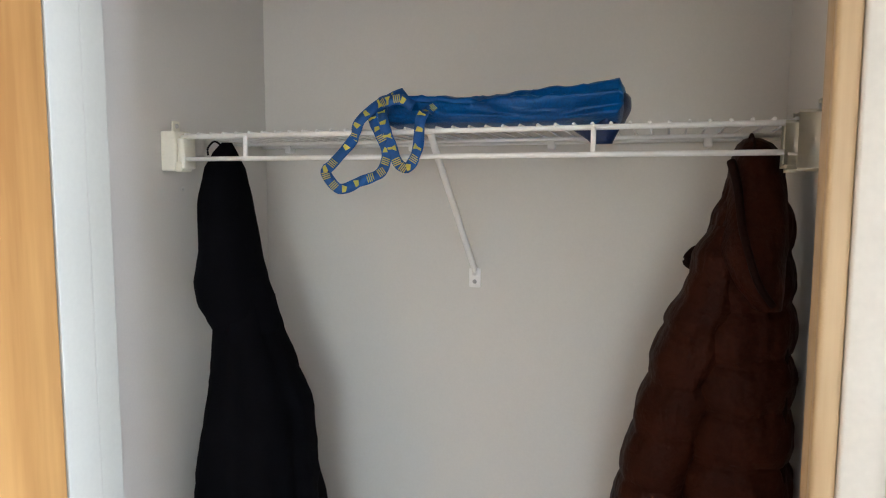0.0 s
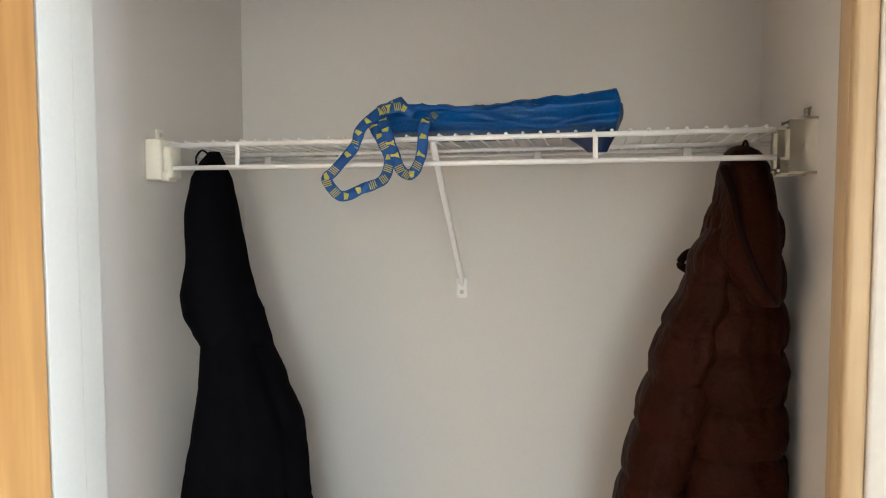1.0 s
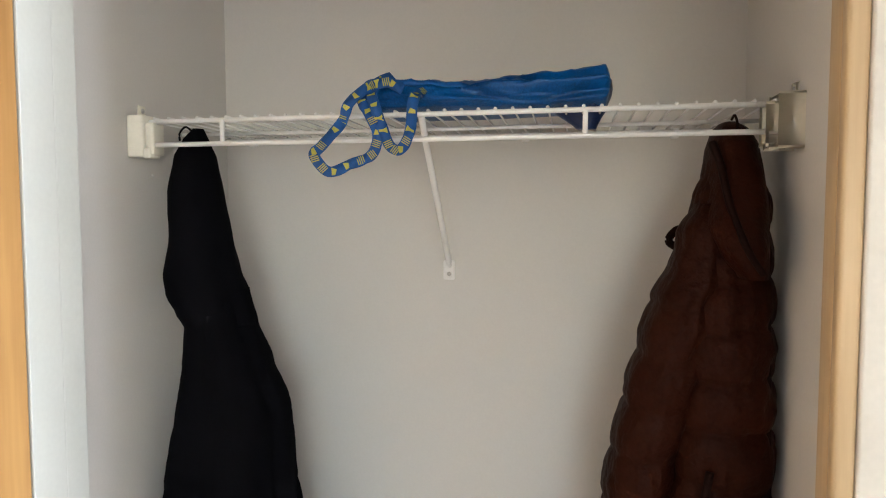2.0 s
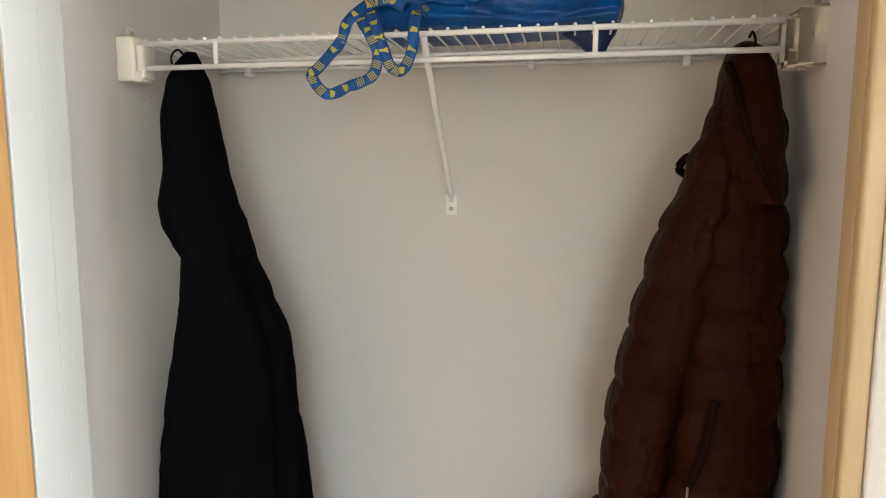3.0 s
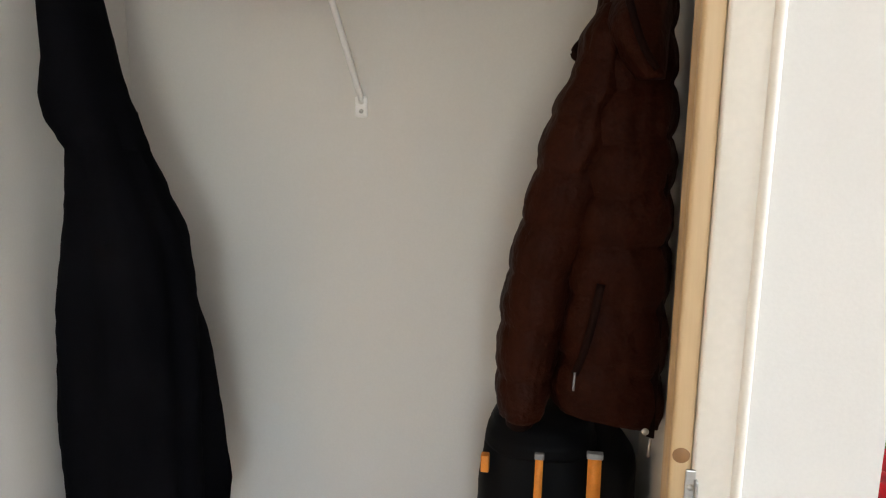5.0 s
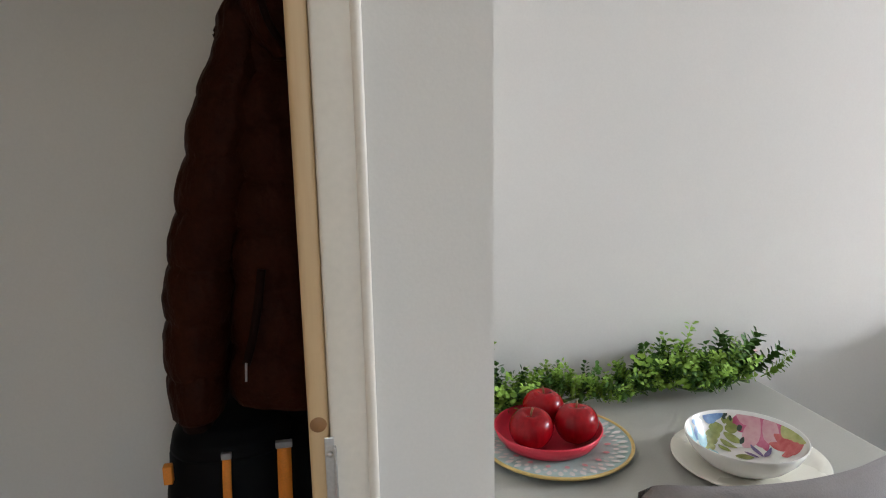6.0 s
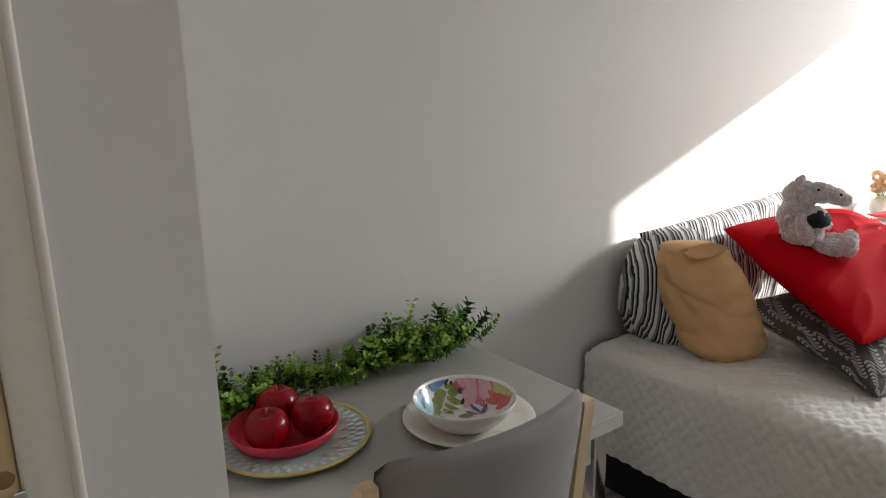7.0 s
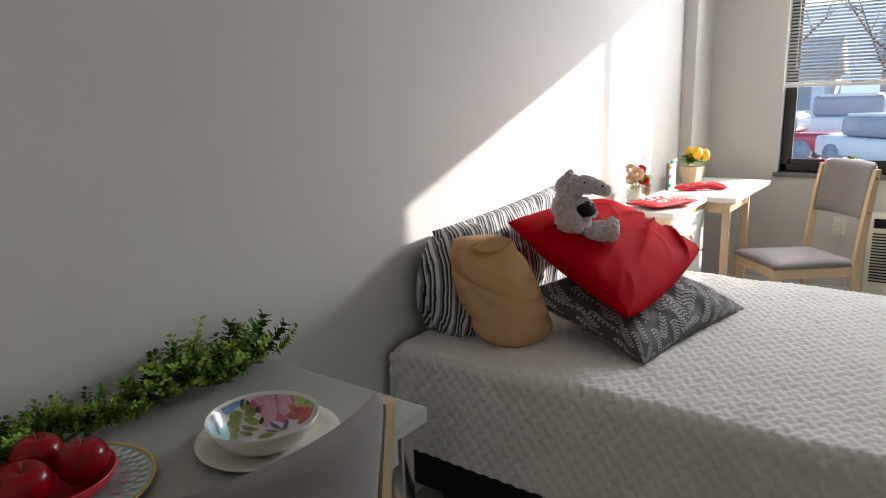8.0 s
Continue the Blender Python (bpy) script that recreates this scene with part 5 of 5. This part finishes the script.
box_red = thing("gift_bag", "red paper gift bag with pale prints lying flat", "gift bag", (4.0, 0.05, DZ))
part("bag_body", cushion((4.0, 0.04, DZ + 0.018), (0.93, -0.35, 0), (0.35, 0.93, 0.0), 0.34, 0.22, 0.035, wrinkle=0.006, seed=2.0, corner=0.02, res=24), M_REDCLOTH, box_red)
bm = bmesh.new()
skin = cushion_skin((4.0, 0.04, DZ + 0.018), (0.93, -0.35, 0), (0.35, 0.93, 0.0), 0.34, 0.22, 0.035, wrinkle=0.006, seed=2.0, corner=0.02, lift=0.0015)
for cu, cv, ru, rv in ((-0.45, 0.2, 0.22, 0.35), (0.05, -0.1, 0.25, 0.4), (0.5, 0.25, 0.2, 0.3), (0.45, -0.45, 0.2, 0.2), (-0.4, -0.5, 0.2, 0.2)):
    bm.faces.new([bm.verts.new(skin(cu + ru * math.cos(k * 0.7), cv + rv * math.sin(k * 0.7), 1)) for k in range(9)])
part("printed_shapes", bm, M_CREAMP, box_red, "pale printed shapes")

flowers = thing("flower_arrangement", "cream and red artificial roses in white vase", "flowers", (4.11, 0.235, DZ))
part("vase", lathe([(0, 0.002), (0.035, 0.002), (0.045, 0.03), (0.042, 0.07), (0.034, 0.085), (0.031, 0.083), (0.036, 0.06), (0, 0.02)], 28, (4.11, 0.235, DZ - 0.004)), M_CHINA, flowers)
M_ROSE = [surface("cream_rose", (0.78, 0.58, 0.38), 0.7, 0.1, 20, 90, 0.1), surface("red_rose", (0.68, 0.07, 0.05), 0.7, 0.15, 20, 90, 0.1), surface("magenta_rose", (0.55, 0.02, 0.10), 0.7, 0.15, 20, 90, 0.1)]


def rose(at, r, m, name, label, aim):
    bm = bmesh.new()
    rnd = random.Random(int(r * 1e5))
    turn = Vector(aim).to_track_quat("Z", "Y").to_matrix()
    for k in range(16):
        a, d = k * 2.4, 0.15 + 0.85 * k / 15
        rows = []
        for i in range(4):
            t = i / 3
            row = []
            for j in range(5):
                g = (j - 2) * 0.32 * (0.6 + d)
                rad = r * (0.12 + d * 0.75 * (0.35 + 0.75 * t ** 1.2))
                z = r * (0.15 + (1.0 - 0.45 * d) * t - 0.25 * d * t * t)
                row.append(bm.verts.new(Vector(at) + turn @ Vector((rad * math.cos(a + g), rad * math.sin(a + g), z - 0.3 * r))))
            rows.append(row)
        for p, q in zip(rows, rows[1:]):
            for j in range(4):
                bm.faces.new((p[j], p[j + 1], q[j + 1], q[j]))
    part(name, bm, m, flowers, label)


for i, (dx, dy, dz, r, c) in enumerate(((-0.03, -0.03, 0.15, 0.042, 0), (0.02, -0.045, 0.115, 0.038, 1), (0.06, -0.02, 0.165, 0.030, 2), (-0.055, 0.0, 0.12, 0.034, 0), (0.045, 0.02, 0.12, 0.036, 0), (0.0, 0.02, 0.17, 0.036, 0))):
    rose((4.11 + dx, 0.235 + dy, DZ + dz), r, M_ROSE[c], "rose", ("cream", "red", "magenta")[c] + " artificial rose", (-0.8, -0.5, 0.5))
    part("flower_stem", tube([(4.11, 0.235, DZ + 0.03), (4.11 + dx * 0.7, 0.235 + dy * 0.7, DZ + dz - 0.02)], 0.002, 5), M_STEM, flowers)


def leaf_blade(bm, o, d, length, width, up=Vector((0, 0, 1)), droop=0.3):
    d = Vector(d).normalized()
    w = d.cross(up).normalized()
    rows = []
    for f, g in ((0, 0.1), (0.25, 0.75), (0.5, 1), (0.75, 0.75), (1, 0.05)):
        c = Vector(o) + d * length * f - up * droop * length * f * f
        rows.append((bm.verts.new(c + w * width / 2 * g + up * 0.06 * length * g), bm.verts.new(c), bm.verts.new(c - w * width / 2 * g + up * 0.06 * length * g)))
    for p, q in zip(rows, rows[1:]):
        bm.faces.new((p[0], p[1], q[1], q[0]))
        bm.faces.new((p[1], p[2], q[2], q[1]))
    return bm


def leafy(owner, base, count, length, width, material, seed, low=0.1, high=1.2, name="leaf"):
    rnd = random.Random(seed)
    for k in range(count):
        a = k * 2.4 + rnd.uniform(-0.3, 0.3)
        d = (math.cos(a), math.sin(a), rnd.uniform(low, high))
        part(name, leaf_blade(bmesh.new(), Vector(base) + Vector((0, 0, rnd.uniform(0, 0.05))), d, length * rnd.uniform(0.7, 1.2), width, droop=0.35), material, owner)


leafy(flowers, (4.11, 0.19, DZ + 0.075), 9, 0.075, 0.03, M_LEAF, 3)

cone = thing("pine_cone", "brown dried pine cone standing on chest top", "pine cone", (4.33, 0.24, DZ))
part("core", lathe([(0, 0), (0.012, 0.005), (0.016, 0.03), (0.008, 0.07), (0, 0.078)], 14, (4.33, 0.235, DZ - 0.004)), M_KNOT, cone)
M_CONE = surface("pine_cone_scale", (0.14, 0.075, 0.04), 0.7, 0.3, 30, 150, 0.3)
for k in range(34):
    t = k / 33
    a = k * 2.4
    rad = 0.028 * math.sin(math.pi * (0.15 + 0.8 * t)) ** 0.8
    part("scale", leaf_blade(bmesh.new(), (4.33, 0.235, DZ + 0.004 + 0.066 * t), (math.cos(a), math.sin(a), 0.35 + 0.5 * t), rad + 0.006, 0.013, droop=-0.2), M_CONE, cone)

board = thing("memo_board", "small white memo board with coloured magnets on desk", "memo board", (4.66, 0.20, DZ))
part("panel", box(4.60, 0.196, DZ, 4.725, 0.208, DZ + 0.165, 0.003, m=pose(0, 0, 0)), M_WHITELAM, board, smooth=False)
part("side_strip", box(4.572, 0.190, DZ, 4.599, 0.208, DZ + 0.165, 0.003), surface("dark_grey_card", (0.12, 0.12, 0.13), 0.6, 0.1, 20, 100, 0.1), board, "dark grey side strip", smooth=False)
for i, (x, z, c) in enumerate(((4.586, 0.14, (0.7, 0.42, 0.02)), (4.586, 0.085, (0.6, 0.2, 0.3)), (4.586, 0.03, (0.02, 0.4, 0.22)), (4.61, 0.17, (0.02, 0.35, 0.4)), (4.645, 0.172, (0.6, 0.3, 0.4)), (4.68, 0.174, (0.6, 0.6, 0.2)))):
    part("magnet", ball((x, 0.186, DZ + z), 0.014, 0.009, 0.014, 2), surface("magnet_%s" % "abcdef"[i], c, 0.35, 0.05, 20, 90, 0), board, "coloured round magnet")
for k in range(6):
    part("written_line", box(4.612, 0.1945, DZ + 0.03 + 0.02 * k, 4.70 - 0.012 * (k % 3), 0.1958, DZ + 0.034 + 0.02 * k), M_GREYP, board, smooth=False)

lemon = thing("lemon_plant", "artificial lemon plant in pale wooden pot on desk", "potted plant", (4.98, 0.17, DZ))
bm = bmesh.new()
vs = bmesh.ops.create_cone(bm, cap_ends=True, segments=4, radius1=0.062, radius2=0.082, depth=0.11)["verts"]
bm.transform(pose(4.98, 0.17, DZ + 0.0555, 0, 0, 38))
part("pot", bm, M_BIRCH, lemon, "pale wooden square pot", smooth=False)
leafy(lemon, (4.98, 0.17, DZ + 0.12), 26, 0.12, 0.045, M_LEAF, 8)
M_LEMON = surface("lemon_skin", (0.80, 0.46, 0.02), 0.4, 0.08, 20, 150, 0.25)
for x, y, z in ((4.94, 0.13, 0.20), (4.995, 0.10, 0.185), (5.00, 0.19, 0.20)):
    part("lemon", ball((x, y, DZ + z), 0.033, 0.033, 0.04, 3, rough=0.02), M_LEMON, lemon, "yellow artificial lemon")
cloth = thing("red_banner", "red fabric banner with white bars on desk", "banner", (4.66, 0.02, DZ))
part("fabric", cushion((4.665, 0.025, DZ + 0.016), (0.66, -0.75, 0.02), (0.75, 0.66, 0), 0.32, 0.07, 0.034, wrinkle=0.018, seed=6.0, corner=0.1, res=28), M_REDCLOTH, cloth)
for k in range(5):
    part("white_bar", box(-0.011, -0.014, 0, 0.011, 0.014, 0.002, m=pose(4.60 + 0.026 * k, 0.088 - 0.030 * k, DZ + 0.034, 0, 0, -49)), M_WHITELAM, cloth, smooth=False)
for x, y, a, w, h in ((4.55, -0.06, 20, 0.21, 0.15), (4.93, -0.03, -8, 0.21, 0.297), (4.62, 0.13, 5, 0.15, 0.10)):
    solo("paper", box(-w / 2, -h / 2, 0, w / 2, h / 2, 0.0015, m=pose(x, y, DZ + 0.0003, 0, 0, a)), M_WHITELAM, "sheet of white paper lying on desk", "paper", group="papers on the desk", smooth=False)

# ---- window, blind, sill ----
win = thing("window_1", "dark bronze framed window with half-lowered white blind", "window", (WX, (Y0 + Y1) / 2, SILL), kind="structure")
FX = WX + 0.10
part("window_frame", joined(box(FX, Y1 - 0.045, SILL, FX + 0.05, Y1, HEAD, 0.003), box(FX, Y0, SILL, FX + 0.05, Y0 + 0.045, HEAD, 0.003),
                            box(FX, Y0, SILL, FX + 0.05, Y1, SILL + 0.05, 0.003), box(FX, Y0, HEAD - 0.03, FX + 0.05, Y1, HEAD, 0.003)), M_FRAME, win, smooth=False)
part("sash", joined(box(FX - 0.02, Y1 - 0.075, SILL + 0.05, FX + 0.01, Y1 - 0.045, HEAD - 0.03, 0.003), box(FX - 0.02, Y0 + 0.045, SILL + 0.05, FX + 0.01, Y1 - 0.045, SILL + 0.085, 0.003)), M_FRAME, win, "dark metal sash edge", smooth=False)
pane = part("pane", box(FX + 0.02, Y0 + 0.04, SILL + 0.045, FX + 0.026, Y1 - 0.04, HEAD - 0.025), M_GLASS, win, smooth=False)
pane.visible_shadow = False
part("window_sill", box(WX - 0.03, Y0 - 0.03, SILL - 0.03, FX, Y1 + 0.02, SILL, 0.004), M_SILL, win, "dark grey sill", smooth=False)
blind = thing("window_blind", "white aluminium venetian blind half lowered", "blind", (WX - 0.02, (Y0 + Y1) / 2, HEAD))
BXc = WX - 0.018
part("headrail", box(BXc - 0.02, Y0 + 0.01, HEAD - 0.035, BXc + 0.02, Y1 - 0.01, HEAD, 0.003), M_BLIND, blind, smooth=False)
bm = bmesh.new()
rows = []
for k in range(6):
    t = k / 5 - 0.5
    x, z = 0.025 * t, -0.0010 * (1 - 4 * t * t)
    c, s = math.cos(radians(33)), math.sin(radians(33))
    p = (x * c - z * s, x * s + z * c)
    rows.append([bm.verts.new((p[0], Y0 + 0.012, p[1])), bm.verts.new((p[0], Y1 - 0.012, p[1]))])
for p, q in zip(rows, rows[1:]):
    bm.faces.new((p[0], p[1], q[1], q[0]))
bmesh.ops.solidify(bm, geom=bm.faces[:], thickness=0.0004)
slat = mesh_of("slat", bm, M_BLIND)
z = 1.452
while z < HEAD - 0.04:
    ob = new("slat", slat)
    hang(ob, blind)
    ob.location = (BXc, 0, z)
    z += 0.0215
part("bottom_rail", box(BXc - 0.014, Y0 + 0.012, 1.424, BXc + 0.014, Y1 - 0.012, 1.446, 0.004), M_BLIND, blind, smooth=False)
for y in (Y1 - 0.13, Y1 - 0.40, Y0 + 0.13):
    part("ladder_cord", tube([(BXc - 0.015, y, 1.43), (BXc - 0.015, y, HEAD - 0.03)], 0.0014, 5), M_BLIND, blind)
part("tilt_wand", tube([(BXc - 0.024, Y1 - 0.075, 1.53), (BXc - 0.024, Y1 - 0.07, HEAD - 0.03)], 0.003, 6), M_BLIND, blind)

M_POIN = surface("red_bract", (0.55, 0.01, 0.03), 0.6, 0.15, 20, 90, 0.1)
for y in (-0.66, -0.52):
    pot = thing("sill_plant", "small potted plant with green leaves and red bracts on sill", "potted plant", (WX - 0.005, y, SILL), "plants on the sill")
    part("pot", lathe([(0, 0.0), (0.022, 0.0), (0.028, 0.05), (0.030, 0.052), (0.026, 0.05), (0, 0.045)], 20, (WX + 0.02, y, SILL)), M_REDCLOTH, pot)
    if y < -0.6:
        leafy(pot, (WX + 0.02, y, SILL + 0.05), 16, 0.07, 0.035, M_LEAF, 5)
    leafy(pot, (WX + 0.02, y, SILL + 0.045), 7, 0.05, 0.03, M_POIN, 6, 0.0, 0.5, "bract")

# heater under the window, outlet with plug
heater = thing("wall_heater", "cream wall heating unit with dark louvres under window", "heater", (WX - 0.07, -1.3, 0.1))
part("casing", box(WX - 0.16, -1.80, 0.06, WX, -0.80, 0.63, 0.012), M_PLASTIC, heater)
part("control_recess", box(WX - 0.164, -1.75, 0.545, WX - 0.1605, -0.83, 0.605, 0.001), M_BEDBASE, heater, "dark control recess", smooth=False)
for k in range(17):
    part("louvre", box(WX - 0.166, -1.75, 0.20 + k * 0.019, WX - 0.1605, -0.83, 0.209 + k * 0.019, 0.001), M_BEDBASE, heater, smooth=False)
outlet = thing("wall_outlet", "ivory double wall outlet with a plug", "outlet", (WX, -0.63, 0.5))
part("cover_plate", box(WX - 0.006, -0.672, 0.455, WX, -0.592, 0.575, 0.002), M_PLASTIC, outlet, smooth=False)
for z in (0.482, 0.535):
    part("socket", box(WX - 0.009, -0.650, z - 0.016, WX - 0.0062, -0.614, z + 0.016, 0.003), M_WHITELAM, outlet, smooth=False)
plug = part("plug", box(WX - 0.04, -0.645, 0.467, WX - 0.0095, -0.619, 0.497, 0.004), M_PLASTIC, outlet, smooth=False)
part("cord", tube(smooth_path([(WX - 0.035, -0.632, 0.469), (WX - 0.03, -0.636, 0.40), (WX - 0.02, -0.66, 0.25), (WX - 0.03, -0.72, 0.1), (WX - 0.03, -0.80, 0.08)], 5), 0.004, 6), M_PLASTIC, plug)

# ---- outside ----
M_SNOW = surface("old_snow", (0.75, 0.76, 0.78), 0.8, 0.2, 0.3, 8, 0.3, color2=(0.75, 0.76, 0.79), depth=0.05)
M_FACADE = surface("grey_siding", (0.84, 0.86, 0.88), 0.7, 0.12, 0.4, 4, 0.1)
M_ROOF = surface("slate_roof", (0.72, 0.74, 0.80), 0.7, 0.2, 0.6, 6, 0.2)
M_BARK = surface("bark", (0.10, 0.085, 0.075), 0.85, 0.3, 6, 40, 0.5, depth=0.01)
M_CARRED = surface("red_car_paint", (0.50, 0.05, 0.08), 0.3, 0.1, 2, 20, 0, coat=0.5)
M_CARWHITE = surface("white_car_paint", (0.8, 0.8, 0.8), 0.3, 0.05, 2, 20, 0, coat=0.5)
M_DARKGLASS = surface("dark_car_glass", (0.34, 0.37, 0.42), 0.1, 0.1, 2, 20, 0)
bm = bmesh.new()
gv = [bm.verts.new(p) for p in ((WX + 0.2, -400, -0.6), (600, -400, -0.6), (600, 400, -0.6), (WX + 0.2, 400, -0.6))]
bm.faces.new(gv)
solo("ground", bm, M_SNOW, "snowy ground outside the window", "ground", "structure")

# added emissive plane: its glow stands in for the bright glare outdoors
M_GLOW, hnt, hb = nodes_of("backdrop_glow")
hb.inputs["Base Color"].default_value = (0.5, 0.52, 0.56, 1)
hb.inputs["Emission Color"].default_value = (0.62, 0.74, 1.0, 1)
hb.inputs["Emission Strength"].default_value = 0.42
solo("backdrop", box(70, -60, -0.6, 70.2, 60, 9), M_GLOW, "glowing plane added beyond the houses for outdoor brightness", "backdrop", "structure", smooth=False)


def house(name, x, y, w, d, h, m, label):
    ob = thing(name, label, "house", (x, y, -0.6))
    part("wall", box(x, y - w / 2, -0.6, x + d, y + w / 2, h), m, ob, smooth=False)
    bm = bmesh.new()
    pr = [bm.verts.new(p) for p in ((x - 0.4, y - w / 2 - 0.4, h), (x - 0.4, y + w / 2 + 0.4, h), (x + d / 2, y + w / 2 + 0.4, h + 2.2), (x + d / 2, y - w / 2 - 0.4, h + 2.2), (x + d, y - w / 2 - 0.4, h), (x + d, y + w / 2 + 0.4, h))]
    for q in ((0, 1, 2, 3), (3, 2, 5, 4), (0, 3, 4), (1, 5, 2), (0, 4, 5, 1)):
        bm.faces.new([pr[k] for k in q])
    part("roof", bm, M_ROOF, ob, smooth=False)
    n = int(w // 2.2)
    for k in range(n):
        cy = y - w / 2 + (k + 0.5) * w / n
        wd = part("window", box(x - 0.06, cy - 0.5, 0.5, x - 0.005, cy + 0.5, 1.9), M_DARKGLASS, ob, smooth=False)
        part("window_surround", joined(box(x - 0.09, cy - 0.58, 0.42, x - 0.062, cy + 0.58, 0.5), box(x - 0.09, cy - 0.58, 1.9, x - 0.062, cy + 0.58, 1.98)), M_CARWHITE, wd, smooth=False)
    return ob


house("house", 44.0, 11.0, 14.0, 8.0, 2.6, M_FACADE, "grey sided house with white window trim across yard")
house("house", 46.0, -3.0, 9.0, 7.0, 3.2, surface("pale_pink_siding", (0.55, 0.42, 0.40), 0.7, 0.1, 0.5, 4, 0.1), "pale pink house behind bare trees")


def car(x, y, turn, m, label, tall=1.0):
    ob = thing("car", label, "car", (x, y, -0.6))
    M = pose(x, y, -0.6, 0, 0, turn)
    b = box(-2.1, -0.85, 0.3, 2.1, 0.85, 0.85 * tall, 0.14, seg=3)
    b.transform(M)
    part("car_body", b, m, ob)
    b = box(-1.1, -0.75, 0.85 * tall, 1.2, 0.75, 1.42 * tall, 0.2, seg=3)
    b.transform(M)
    part("cabin", b, M_DARKGLASS, ob)
    b = box(-0.9, -0.7, 1.38 * tall, 1.0, 0.7, 1.46 * tall, 0.04)
    b.transform(M)
    part("car_roof", b, m, ob)
    for sx in (-1.3, 1.3):
        for sy in (-0.8, 0.8):
            b = tube([(sx, sy - 0.1, 0.32), (sx, sy + 0.1, 0.32)], 0.32, 20)
            b.transform(M)
            part("wheel", b, M_DARKGLASS, ob)


car(24.0, 3.2, 80, M_CARRED, "red parked car outside")
car(21.0, -0.4, 40, M_CARWHITE, "white parked car outside")
car(30.0, 1.4, 85, M_CARWHITE, "white parked van outside", 1.35)


def bare_tree(x, y, h, seed):
    rnd = random.Random(seed)
    ob = thing("tree", "leafless tree in snowy yard", "tree", (x, y, -0.6))
    part("trunk", tube(smooth_path([(x, y, -0.6), (x + 0.05, y + 0.04, h * 0.3), (x - 0.05, y - 0.03, h * 0.65), (x, y + 0.05, h)], 4), 0.11, 8, taper=0.03), M_BARK, ob)
    for k in range(9):
        a, z = k * 2.3 + rnd.random(), h * (0.28 + 0.07 * k)
        ln = rnd.uniform(0.9, 1.7)
        tip = Vector((x + ln * math.cos(a), y + ln * math.sin(a), z + ln * rnd.uniform(0.5, 1.0)))
        mid = Vector((x + ln * 0.5 * math.cos(a), y + ln * 0.5 * math.sin(a), z + ln * 0.25))
        limb = part("limb", tube(smooth_path([(x, y, z), mid, tip], 4), 0.035, 6, taper=0.008), M_BARK, ob)
        for j in range(3):
            o = mid.lerp(tip, 0.2 + 0.3 * j)
            d = Vector((rnd.uniform(-1, 1), rnd.uniform(-1, 1), rnd.uniform(0.3, 1.2))).normalized() * rnd.uniform(0.3, 0.7)
            part("twig", tube([o, o + d * 0.5, o + d + Vector((0, 0, 0.05))], 0.010, 5, taper=0.003), M_BARK, limb)


bare_tree(11.5, 1.2, 4.2, 2)
bare_tree(12.5, -0.9, 3.6, 7)
# invented post, out of view, that throws the upright shadow across the sun patch
solo("post", tube([(7.2, -1.604, -0.6), (7.2, -1.604, 3.9)], 0.036, 10), M_FRAME, "unseen thin post added outside to cast a bar of shadow indoors", "post")
